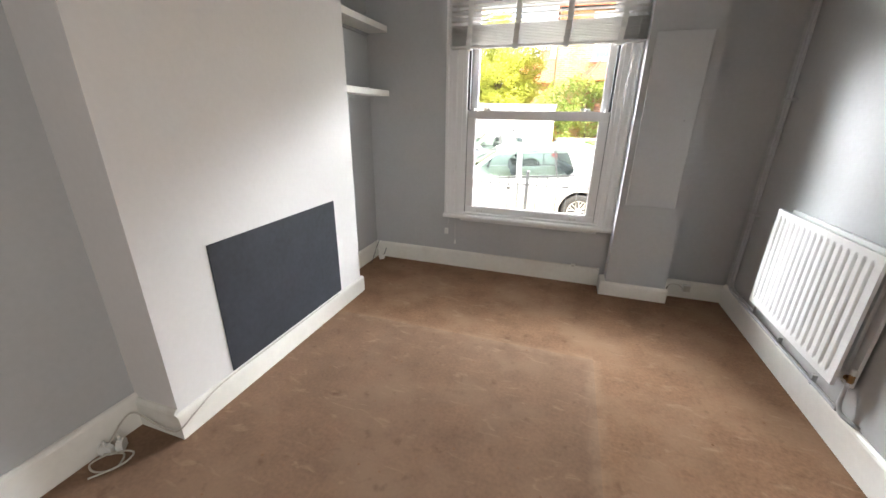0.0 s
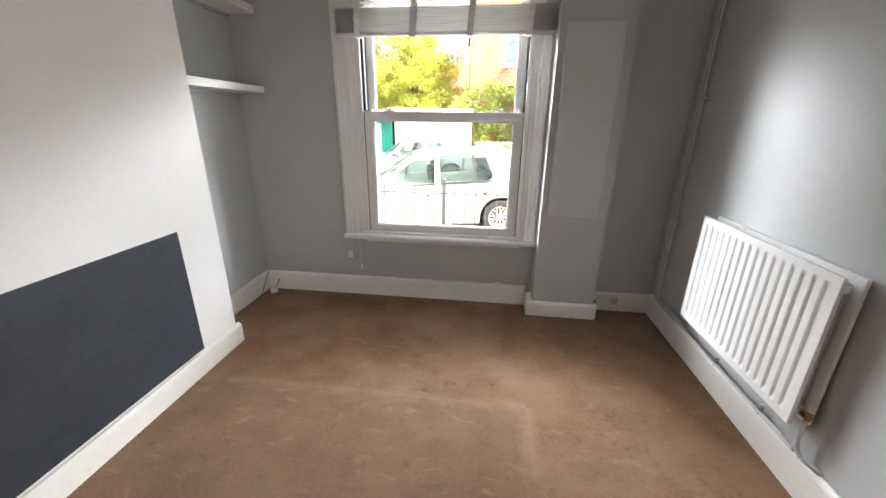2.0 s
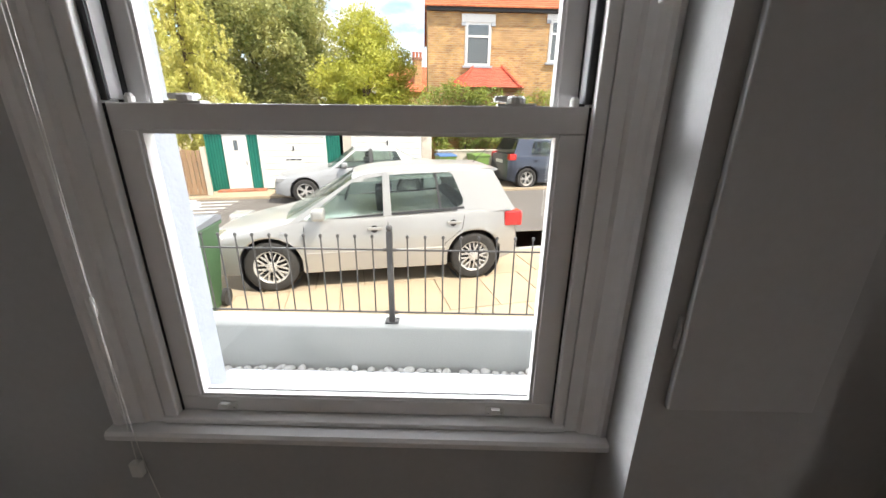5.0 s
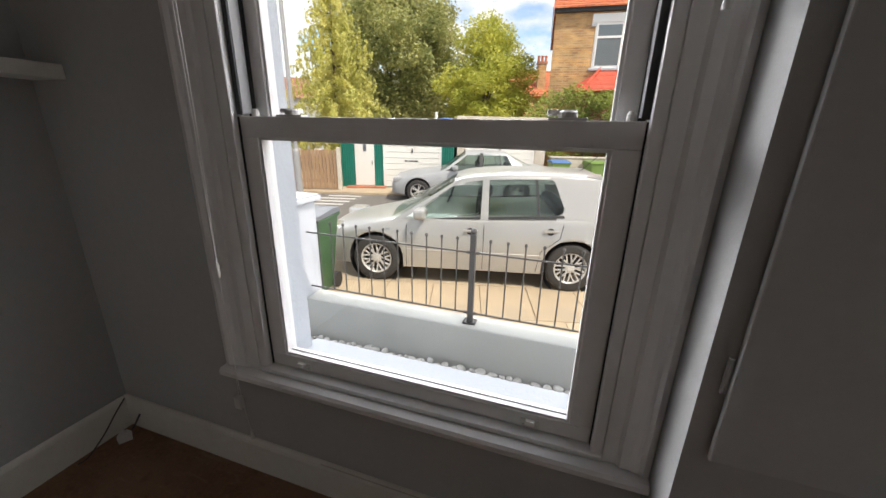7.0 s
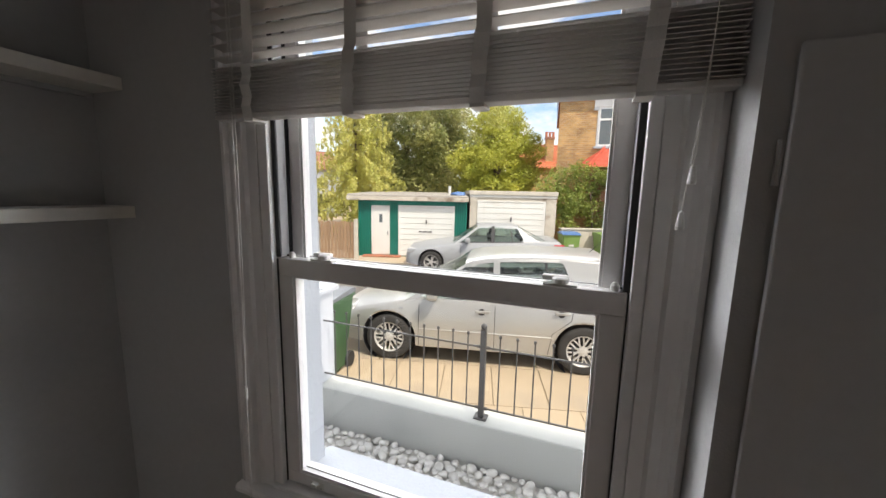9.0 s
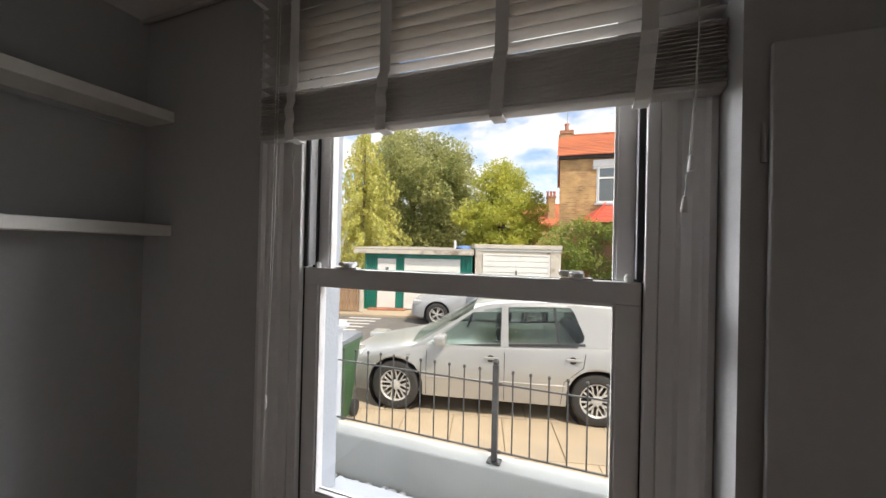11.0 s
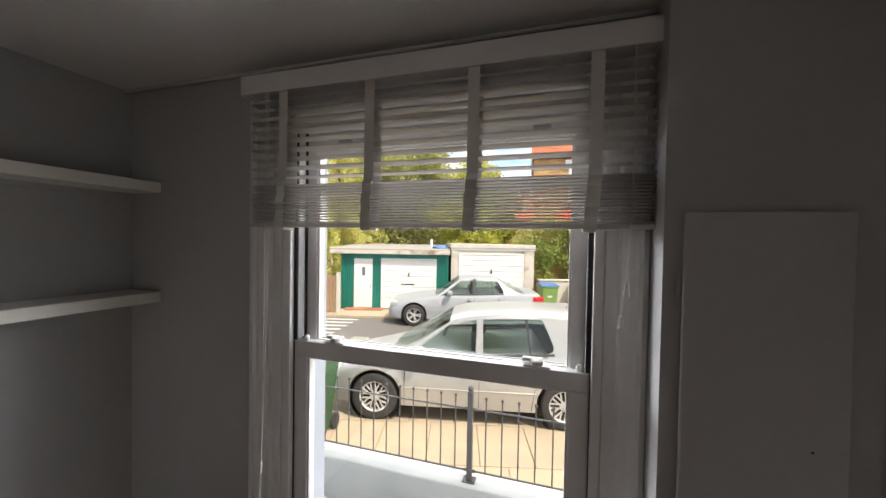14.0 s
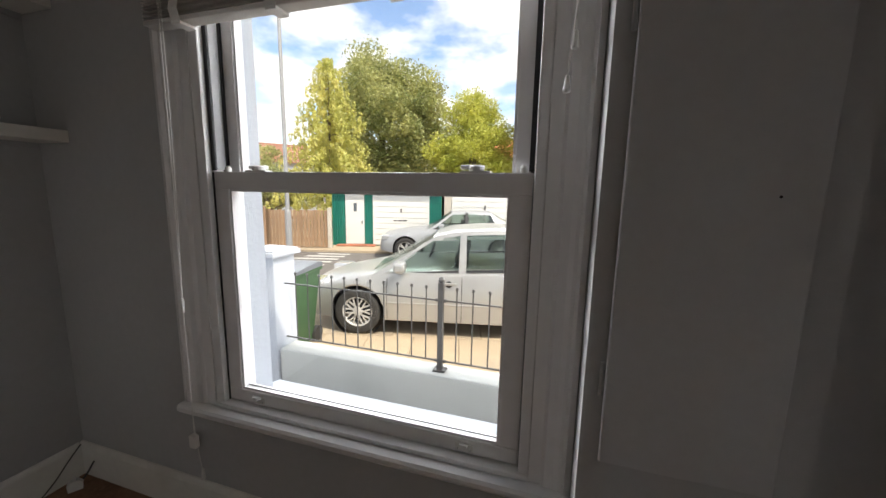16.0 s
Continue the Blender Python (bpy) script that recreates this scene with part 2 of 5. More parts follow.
    l.new(mp.outputs[0], n5.inputs["Vector"])
    n5.inputs["Scale"].default_value, n5.inputs["Detail"].default_value, n5.inputs["Distortion"].default_value = 1.0, 5, 1.2
    s5.inputs["From Min"].default_value, s5.inputs["From Max"].default_value, s5.inputs["To Max"].default_value = 0.60, 0.74, 0.5
    l.new(n5.outputs["Fac"], s5.inputs["Value"])
    l.new(s5.outputs[0], m3.inputs["Fac"])
    m3.inputs["Color2"].default_value = (0.37, 0.255, 0.17, 1)
    l.new(m2.outputs[0], m3.inputs["Color1"])
    l.new(m3.outputs[0], b.inputs["Base Color"])


wear_marks(M_CARPET)
M_FIBRE = mat("carpet_fibre", (0.24, 0.135, 0.078), 0.95, var=0.1, isl=0.5, spec=0.1)
M_RAD = mat("radiator_enamel", (0.82, 0.82, 0.82), 0.3, var=0.02, coat=0.2)
M_PIPE = mat("grey_painted_pipe", (0.50, 0.51, 0.52), 0.5, var=0.06, scale=8)
M_BRASS = mat("dull_brass", (0.35, 0.22, 0.11), 0.35, metal=0.9, var=0.2, scale=30)
M_CHROME = mat("chrome", (0.7, 0.7, 0.7), 0.15, metal=1.0, var=0.03)
M_PLASTIC = mat("white_plastic", (0.72, 0.71, 0.68), 0.4, var=0.04)
M_PLASTIC_GREY = mat("grey_plastic", (0.42, 0.42, 0.43), 0.45, var=0.05)
M_DARK = mat("black_seal_and_gap", (0.02, 0.02, 0.022), 0.6, var=0.1)
M_CABLE = mat("dirty_cable", (0.55, 0.51, 0.45), 0.5, var=0.12, scale=30)
M_CABLE_DARK = mat("dark_cable", (0.05, 0.045, 0.04), 0.5, var=0.1)
M_SLAT = mat("white_slat", (0.62, 0.60, 0.58), 0.35, var=0.05, rnd=0.2)
M_TAPE = mat("blind_tape_weave", (0.78, 0.77, 0.75), 0.9, var=0.08, fine=300, bump=0.3, bumpscale=500)
M_RENDER = mat("white_masonry_paint", (0.42, 0.44, 0.48), 0.8, var=0.05, scale=3, fine=50, bump=0.7, bumpscale=60)
M_WALLTOP = mat("pale_grey_masonry_paint", (0.45, 0.455, 0.43), 0.75, var=0.08, scale=2.5, fine=40, bump=0.5, bumpscale=35, stain=(0.33, 0.34, 0.32), stain_at=(0.55, 0.8))
M_IRON = mat("dark_grey_iron", (0.075, 0.072, 0.07), 0.5, metal=0.3, var=0.2, scale=20)
M_PEBBLE = mat("white_pebble", (0.74, 0.72, 0.68), 0.6, var=0.22, scale=12, fine=60, rnd=0.6)
M_SLAB = mat("tan_paving", (0.47, 0.37, 0.25), 0.85, var=0.22, scale=3, fine=70, bump=0.5, bumpscale=120, rnd=0.6, stain=(0.33, 0.27, 0.2), stain_at=(0.55, 0.75))
M_SAND = mat("sandy_joint", (0.25, 0.2, 0.13), 0.95, var=0.2)
M_ROAD = mat("asphalt", (0.16, 0.145, 0.13), 0.9, var=0.2, scale=0.7, fine=60, bump=0.6, bumpscale=90)
M_LINE = mat("road_paint", (0.62, 0.60, 0.56), 0.7, var=0.15, scale=9)
M_KERB = mat("granite_kerb", (0.36, 0.35, 0.33), 0.8, var=0.15, rnd=0.4)
M_LEAF_A = leaf_mat("maple_leaf", (0.17, 0.22, 0.07), (0.66, 0.63, 0.26))
M_LEAF_B = leaf_mat("lime_leaf", (0.34, 0.39, 0.06), (0.72, 0.69, 0.15))
M_LEAF_C = leaf_mat("golden_conifer_leaf", (0.46, 0.48, 0.11), (0.82, 0.75, 0.28))
M_LEAF_H = leaf_mat("hedge_leaf", (0.14, 0.21, 0.04), (0.50, 0.54, 0.13))
M_BARK = mat("bark", (0.13, 0.095, 0.065), 0.9, var=0.3, scale=8, bump=0.8, bumpscale=30)
M_GREEN = mat("teal_green_cladding", (0.008, 0.185, 0.135), 0.5, var=0.15, scale=3, stain=(0.02, 0.24, 0.19), stain_at=(0.5, 0.75))
M_GDOOR = mat("white_garage_door", (0.72, 0.71, 0.67), 0.5, var=0.06, scale=3, stain=(0.6, 0.57, 0.5), stain_at=(0.58, 0.8))
M_CONC = mat("weathered_concrete", (0.55, 0.50, 0.42), 0.85, var=0.18, scale=4, fine=40, bump=0.5, bumpscale=50, stain=(0.26, 0.2, 0.15), stain_at=(0.56, 0.68))
M_FELT = mat("grey_roof_felt", (0.36, 0.33, 0.29), 0.9, var=0.15, scale=3)
M_WOOD = mat("weathered_fence_board", (0.32, 0.20, 0.115), 0.85, var=0.25, scale=3, fine=40, rnd=0.7, stretch=(6, 6, 0.6), bump=0.4, bumpscale=20)
M_BRICK = brick_mat("yellow_stock_brick", (0.62, 0.34, 0.11), (0.36, 0.165, 0.06), (0.46, 0.36, 0.22), 0.23, 0.078, 0.014)
M_BRICK_RED = brick_mat("red_brick", (0.40, 0.14, 0.075), (0.32, 0.11, 0.06), (0.34, 0.27, 0.2))
M_ROOF = brick_mat("orange_clay_tile", (0.62, 0.19, 0.08), (0.52, 0.145, 0.06), (0.24, 0.08, 0.04), 0.24, 0.24, 0.018, 0.9, 0.0)
M_REDROOF = brick_mat("red_porch_tile", (0.66, 0.12, 0.07), (0.58, 0.10, 0.055), (0.36, 0.07, 0.04), 0.2, 0.16, 0.014, 0.9)
M_POT = mat("terracotta_pot", (0.50, 0.17, 0.085), 0.8, var=0.15)
M_BIN = mat("green_bin_plastic", (0.040, 0.095, 0.04), 0.5, var=0.12, scale=4, stain=(0.065, 0.13, 0.06), stain_at=(0.55, 0.75))
M_BIN_L = mat("light_green_bin_plastic", (0.17, 0.28, 0.07), 0.5, var=0.12, scale=4)
M_BINLID = mat("grey_bin_lid", (0.14, 0.15, 0.17), 0.5, var=0.1)
M_BINBLUE = mat("blue_bin_lid", (0.10, 0.20, 0.42), 0.5, var=0.1)
M_SILVER = mat("silver_car_paint", (0.40, 0.395, 0.38), 0.34, metal=0.5, var=0.05, scale=2, coat=0.35, stain=(0.48, 0.465, 0.43), stain_at=(0.5, 0.8))
M_SILVER2 = mat("light_silver_car_paint", (0.37, 0.38, 0.39), 0.4, metal=0.2, var=0.03, scale=2, coat=0.3)
M_BLUECAR = mat("dark_blue_car_paint", (0.035, 0.045, 0.07), 0.3, metal=0.4, var=0.05, coat=0.9)
M_TYRE = mat("tyre_rubber", (0.035, 0.033, 0.031), 0.85, var=0.2, scale=10)
M_ALLOY = mat("dusty_alloy", (0.50, 0.485, 0.46), 0.4, metal=0.1, var=0.12, scale=12)
M_TRIM = mat("black_car_trim", (0.022, 0.022, 0.024), 0.5, var=0.1)
M_SEAT = mat("dark_seat_cloth", (0.035, 0.035, 0.038), 0.9, var=0.15)
M_TAIL = mat("red_tail_lamp", (0.55, 0.015, 0.015), 0.15, var=0.05, coat=1.0)
M_HEADL = mat("clear_headlamp", (0.55, 0.56, 0.57), 0.1, metal=0.4, var=0.05, coat=1.0)
M_POST = mat("galvanised_post", (0.36, 0.36, 0.36), 0.5, metal=0.3, var=0.08)
M_UPVC = mat("white_upvc", (0.78, 0.78, 0.77), 0.4, var=0.03)
G_WIN = glass_mat("window_glass", (0.97, 0.985, 0.98))
G_CAR = glass_mat("car_glass", (0.74, 0.80, 0.77), 1.5)
M_DARKPANE = mat("reflective_far_pane", (0.10, 0.12, 0.13), 0.08, var=0.1, coat=1.0)


def let_light_through(m, share):
    """A thin plastic that passes some of the light that falls on its other side."""
    n, l = m.node_tree.nodes, m.node_tree.links
    b, out = n["Principled BSDF"], n["Material Output"]
    tl, ms = n.new("ShaderNodeBsdfTranslucent"), n.new("ShaderNodeMixShader")
    tl.inputs["Color"].default_value = (0.9, 0.87, 0.84, 1)
    ms.inputs[0].default_value = share
    l.new(b.outputs[0], ms.inputs[1])
    l.new(tl.outputs[0], ms.inputs[2])
    l.new(ms.outputs[0], out.inputs[0])


let_light_through(M_SLAT, 0.35)


# ---------- mesh helpers ----------
def obj(name, bm, material, smooth=False):
    me = bpy.data.meshes.new(name)
    bmesh.ops.recalc_face_normals(bm, faces=bm.faces)
    bm.to_mesh(me)
    bm.free()
    me.materials.append(material)
    if smooth:
        me.polygons.foreach_set("use_smooth", [True] * len(me.polygons))
    return new(name, me)


def part(name, bm, material, parent, label="", smooth=False):
    ob = obj(name, bm, material, smooth)
    ob.parent = parent
    return tagged(ob, label)


def thing(name, x, y, z, label, category, rz=0.0, group="", kind=""):
    ob = new(name)
    ob.empty_display_size = 0.1
    ob.matrix_world = pose(x, y, z, 0, 0, rz)
    return tagged(ob, label, category, group, kind)


def box(bm, x0, x1, y0, y1, z0, z1, bev=0.0, m=None):
    vs = [bm.verts.new((x, y, z)) for x in (x0, x1) for y in (y0, y1) for z in (z0, z1)]
    fs = [bm.faces.new([vs[i] for i in q]) for q in ((0, 1, 3, 2), (4, 6, 7, 5), (0, 4, 5, 1), (2, 3, 7, 6), (0, 2, 6, 4), (1, 5, 7, 3))]
    if bev:
        es = list({e for f in fs for e in f.edges})
        r = bmesh.ops.bevel(bm, geom=es, offset=bev, segments=2, profile=0.5, affect="EDGES")
        vs = list({v for f in r["faces"] for v in f.verts})
    if m is not None:
        for v in vs:
            v.co = m @ v.co
    return bm


def B():
    return bmesh.new()


def boxed(*a, **k):
    return box(B(), *a, **k)


def prism(bm, poly, axis, a0, a1):
    """A polygon of two coordinates pushed along an axis from a0 to a1."""
    def at(p, a):
        return {"x": (a, p[0], p[1]), "y": (p[0], a, p[1]), "z": (p[0], p[1], a)}[axis]
    lo, hi = [bm.verts.new(at(p, a0)) for p in poly], [bm.verts.new(at(p, a1)) for p in poly]
    bm.faces.new(lo), bm.faces.new(hi[::-1])
    for i in range(len(poly)):
        j = (i + 1) % len(poly)
        bm.faces.new((lo[i], lo[j], hi[j], hi[i]))
    return bm


def tube(bm, pts, r, seg=8, r1=None):
    pts = [Vector(p) for p in pts]
    rings = []
    for i, p in enumerate(pts):
        d = (pts[min(i + 1, len(pts) - 1)] - pts[max(i - 1, 0)]).normalized()
        a = d.orthogonal().normalized() if not rings else (prev - d * prev.dot(d)).normalized()
        prev = a
        c = d.cross(a)
        rr = r if r1 is None else r + (r1 - r) * i / (len(pts) - 1)
        rings.append([bm.verts.new(p + (a * math.cos(2 * math.pi * k / seg) + c * math.sin(2 * math.pi * k / seg)) * rr) for k in range(seg)])
    for q, s in zip(rings, rings[1:]):
        for k in range(seg):
            bm.faces.new((q[k], q[(k + 1) % seg], s[(k + 1) % seg], s[k]))
    bm.faces.new(rings[0][::-1]), bm.faces.new(rings[-1])
    return bm


def lathe(bm, profile, centre, axis="z", seg=16, caps=True):
    """profile: (radius, height) pairs turned about an axis through centre."""
    rings = []
    for r, h in profile:
        ring = []
        for k in range(seg):
            a = 2 * math.pi * k / seg
            u, v = r * math.cos(a), r * math.sin(a)
            p = {"z": (u, v, h), "y": (u, h, v), "x": (h, u, v)}[axis]
            ring.append(bm.verts.new(Vector(centre) + Vector(p)))
        rings.append(ring)
    for q, s in zip(rings, rings[1:]):
        for k in range(seg):
            bm.faces.new((q[k], q[(k + 1) % seg], s[(k + 1) % seg], s[k]))
    if caps and profile[0][0] > 1e-4:
        bm.faces.new(rings[0][::-1])
    if caps and profile[-1][0] > 1e-4:
        bm.faces.new(rings[-1])
    return bm


def struct(name, bm, material, label, smooth=False):
    return tagged(obj(name, bm, material, smooth), label, name.split("_")[0], kind="structure")


def arc(points, n=6):
    """A smooth line through points."""
    P = [Vector(p) for p in points]
    out = []
    for i in range(len(P) - 1):
        a, b, c, d = P[max(i - 1, 0)], P[i], P[i + 1], P[min(i + 2, len(P) - 1)]
        for k in range(n):
            t = k / n
            out.append(0.5 * (2 * b + (c - a) * t + (2 * a - 5 * b + 4 * c - d) * t * t + (3 * b - a - 3 * c + d) * t ** 3))
    return out + [P[-1]]


# ---------- the room ----------
XL, XR, YW, YB, ZC = -1.74, 1.40, 3.46, -1.6, 2.56
YO = 3.72                       # outer face of the front wall
OX0, OX1, OZ0, OZ1 = -0.84, 0.375, 0.47, 2.36   # opening
struct("floor", boxed(XL - 0.1, XR + 0.1, YB - 0.1, YW, -0.12, 0.0), M_CARPET, "worn brown fitted carpet with pale rubbed patches and crumbs")
struct("ceiling", boxed(XL - 0.1, XR + 0.1, YB - 0.1, YW, ZC, ZC + 0.12), M_CEIL, "plain off-white painted plaster ceiling")
bm = B()
box(bm, -7.0, OX0, YW, YO, -0.6, 3.4), box(bm, OX1, 7.0, YW, YO, -0.6, 3.4)
box(bm, OX0, OX1, YW, YO, -0.6, OZ0), box(bm, OX0, OX1, YW, YO, OZ1, 3.4)
wall = struct("wall_front", bm, M_GREY, "grey painted front wall with the window opening")
bm = B()
box(bm, -7.0, OX0 - 0.0, YO, YO + 0.012, -0.6, 3.4), box(bm, OX1, 7.0, YO, YO + 0.012, -0.6, 3.4)
box(bm, OX0, OX1, YO, YO + 0.012, OZ1, 3.4)
box(bm, OX0, OX0 + 0.01, 3.585, YO + 0.012, OZ0, OZ1), box(bm, OX1 - 0.01, OX1, 3.585, YO + 0.012, OZ0, OZ1)
struct("wall_render", bm, M_RENDER, "white rough rendered outer face and window reveals")
struct("wall_left", boxed(XL - 0.1, XL, YB, YW, 0, ZC), M_GREY, "grey painted alcove wall")
# unseen opening near the back, made for the rear fill lamp
bm = B()
box(bm, XR, XR + 0.1, -0.6, YW, 0, ZC), box(bm, XR, XR + 0.1, YB, -1.4, 0, ZC), box(bm, XR, XR + 0.1, -1.4, -0.6, 2.0, ZC)
struct("wall_right", bm, M_GREY, "grey painted party wall behind the radiator")
# unseen box added around that opening to keep the sun out
bm = B()
box(bm, 1.95, 2.05, YB - 0.1, -0.3, -0.12, ZC), box(bm, XR + 0.1, 1.95, YB - 0.1, YB, -0.12, ZC), box(bm, XR + 0.1, 1.95, -0.4, -0.3, -0.12, ZC)
box(bm, XR + 0.1, 1.95, YB, -0.4, ZC - 0.1, ZC), box(bm, XR + 0.1, 1.95, YB, -0.4, -0.12, 0.0)
struct("wall_hall", bm, M_GREY, "unseen plain box added behind the rear fill lamp to block the sun")
struct("wall_back", boxed(XL, XR, YB - 0.1, YB, 0, ZC), M_GREY, "plain grey painted rear wall")
struct("chimney_breast", boxed(XL, -1.47, 1.045, 2.645, 0, ZC, bev=0.0), M_BREAST, "white painted chimney breast with a closed hearth")
struct("wall_pier", boxed(0.492, 0.937, 3.292, YW, 0, ZC), M_GREY, "grey painted boxed pier beside the window")
struct("fireplace_cover", boxed(-1.47, -1.464, 1.35, 2.36, 0.137, 0.838, bev=0.001), M_SLATE, "slate grey painted panel over the old fireplace")


def skirting(name, p0, p1, inward, h=0.162, th=0.02):
    """A skirting board along p0 to p1 with a chamfered top."""
    a, b, n = Vector((*p0, 0)), Vector((*p1, 0)), Vector((*inward, 0))
    prof = [(0, 0), (th, 0), (th, h - 0.02), (th - 0.004, h - 0.008), (0.008, h), (0, h)]
    bm = B()
    r = [[bm.verts.new(e + n * u + Vector((0, 0, v))) for u, v in prof] for e in (a, b)]
    for i in range(len(prof)):
        j = (i + 1) % len(prof)
        bm.faces.new((r[0][i], r[0][j], r[1][j], r[1][i]))
    bm.faces.new(r[0]), bm.faces.new(r[1][::-1])
    return struct(name, bm, M_GLOSS, "off-white glossy skirting board with chips and grime")


skirting("baseboard_1", (XL, YW), (0.448, YW), (0, -1))
skirting("baseboard_2", (0.448, 3.292), (0.957, 3.292), (0, -1), 0.118)
skirting("baseboard_3", (0.492, YW - 0.02), (0.492, 3.292), (-1, 0), 0.118, 0.044)
skirting("baseboard_4", (0.957, YW), (XR, YW), (0, -1), 0.15)
skirting("baseboard_5", (0.937, 3.292), (0.937, YW), (1, 0), 0.118)
skirting("baseboard_6", (XR, YW - 0.02), (XR, -0.6), (-1, 0), 0.17)
skirting("baseboard_7", (XL, 2.665), (XL, YW - 0.02), (1, 0))
skirting("baseboard_8", (-1.47, 1.025), (-1.47, 2.665), (1, 0), 0.132, 0.025)
skirting("baseboard_9", (XL + 0.02, 2.645), (-1.47, 2.645), (0, 1), 0.132)
skirting("baseboard_10", (XL + 0.02, 1.045), (-1.47, 1.045), (0, -1), 0.15)
skirting("baseboard_11", (XL, YB), (XL, 1.045), (1, 0), 0.17)

# thin painted bead where the ceiling meets the front wall
bm = tube(B(), [(XL + 0.002, 3.432, 2.552), (-0.6, 3.434, 2.551), (0.2, 3.432, 2.552), (0.49, 3.430, 2.552)], 0.008, 8)
struct("trim_1", bm, M_CEIL, "thin off-white painted bead along the ceiling edge", True)

# ---------- sash window ----------
win = tagged(new("window_1"), "white double-hung sash window with painted architrave", "window", kind="structure")
win.matrix_world = pose(0, 0, 0)
SX0, SX1 = -0.802, 0.337


def stick(name, x0, x1, y0, y1, z0, z1, parent=win, material=M_SASH, bev=0.004, label=""):
    return part(name, boxed(x0, x1, y0, y1, z0, z1, bev=bev), material, parent, label)


# inner sill with a rounded nose
bm = B()
prism(bm, [(3.405, 0.502), (3.398, 0.512), (3.398, 0.526), (3.405, 0.536), (3.50, 0.538), (3.50, 0.498), (3.42, 0.498)], "x", -0.995, 0.49)
part("window_sill", bm, M_SASH, win, "white gloss-painted inner sill with a rounded nose")
part("sub_sill", boxed(OX0, OX1, 3.463, 3.584, 0.466, 0.53), M_SASH, win)
# moulded architrave legs
for x0, x1, s in ((-0.99, -0.845, 1), (0.49, 0.372, -1)):
    w = abs(x1 - x0)
    prof = [(0, 0), (0, 0.03), (0.14, 0.036), (0.22, 0.026), (0.30, 0.026), (0.42, 0.022), (0.62, 0.022), (0.70, 0.012), (1, 0.012), (1, 0)]
    bm = B()
    prism(bm, [(x0 + s * u * w, 3.460 - d) for u, d in prof], "z", 0.538, 2.46)
    part("architrave", bm, M_SASH, win)
bm = B()
prism(bm, [(3.46, 2.36), (3.432, 2.36), (3.432, 2.44), (3.425, 2.46), (3.46, 2.46)], "x", -0.845, 0.372)
part("architrave", bm, M_SASH, win)
# box frame: jambs, parting beads, head
for a, b in ((-0.845, SX0 - 0.003), (SX1 + 0.003, 0.372)):
    stick("window_frame", a, b, 3.452, 3.60, 0.538, 2.36)
for a, b in ((SX0 - 0.003, SX0 + 0.012), (SX1 - 0.012, SX1 + 0.003)):
    stick("parting_bead", a - 0.001, b + 0.004, 3.524, 3.536, 1.45, 2.32, material=M_DARK, bev=0)
    stick("weather_seal", a - 0.001, b + 0.002, 3.4745, 3.480, 1.456, 2.32, material=M_DARK, bev=0)
    stick("balance_track", a - 0.001, b + 0.001, 3.484, 3.522, 1.46, 2.32, material=M_PLASTIC_GREY, bev=0)
stick("window_frame", -0.845, 0.372, 3.46, 3.60, 2.315, 2.36)
stick("window_frame", -0.845, 0.372, 3.44, 3.60, 0.538, 0.556)


def sash(name, y0, y1, z0, z1, bottom, top, side, label):
    s = part(name, boxed(SX0, SX1, y0, y1, z0, z0 + bottom, bev=0.004), M_SASH, win, label)
    for nm, a in (("top_rail", (SX0, SX1, y0, y1, z1 - top, z1)), ("stile", (SX0, SX0 + side, y0, y1, z0 + bottom, z1 - top)), ("stile", (SX1 - side, SX1, y0, y1, z0 + bottom, z1 - top))):
        part(nm, boxed(*a, bev=0.003), M_SASH, s)
    gx0, gx1, gz0, gz1 = SX0 + side, SX1 - side, z0 + bottom, z1 - top
    for a in ((gx0, gx0 + 0.008, y0 + 0.006, y1 - 0.004, gz0, gz1), (gx1 - 0.008, gx1, y0 + 0.006, y1 - 0.004, gz0, gz1), (gx0 + 0.008, gx1 - 0.008, y0 + 0.006, y1 - 0.004, gz0, gz0 + 0.008), (gx0 + 0.008, gx1 - 0.008, y0 + 0.006, y1 - 0.004, gz1 - 0.008, gz1)):
        part("glazing_bead", boxed(*a), M_SASH, s)
    ym = (y0 + y1) / 2
    p = part("pane", boxed(gx0 + 0.001, gx1 - 0.001, ym - 0.002, ym + 0.002, gz0 + 0.001, gz1 - 0.001), G_WIN, s, "clear glass pane")
    p.visible_shadow = False
    part("seal", boxed(gx0 + 0.008, gx1 - 0.008, ym + 0.003, ym + 0.006, gz0 + 0.001, gz0 + 0.010), M_DARK, s)
    return s


low = sash("lower_sash", 3.478, 3.522, 0.557, 1.452, 0.052, 0.062, 0.062, "white lower sash")
up = sash("upper_sash", 3.538, 3.582, 1.405, 2.313, 0.036, 0.075, 0.06, "white upper sash behind the lower one")
# black strips draw the shade in the gaps beside the lower sash
for x in (SX0 - 0.0015, SX1 + 0.0015):
    stick("shadow_gap_strip", x - 0.0012, x + 0.0012, 3.474, 3.52, 0.557, 1.45, material=M_DARK, bev=0)
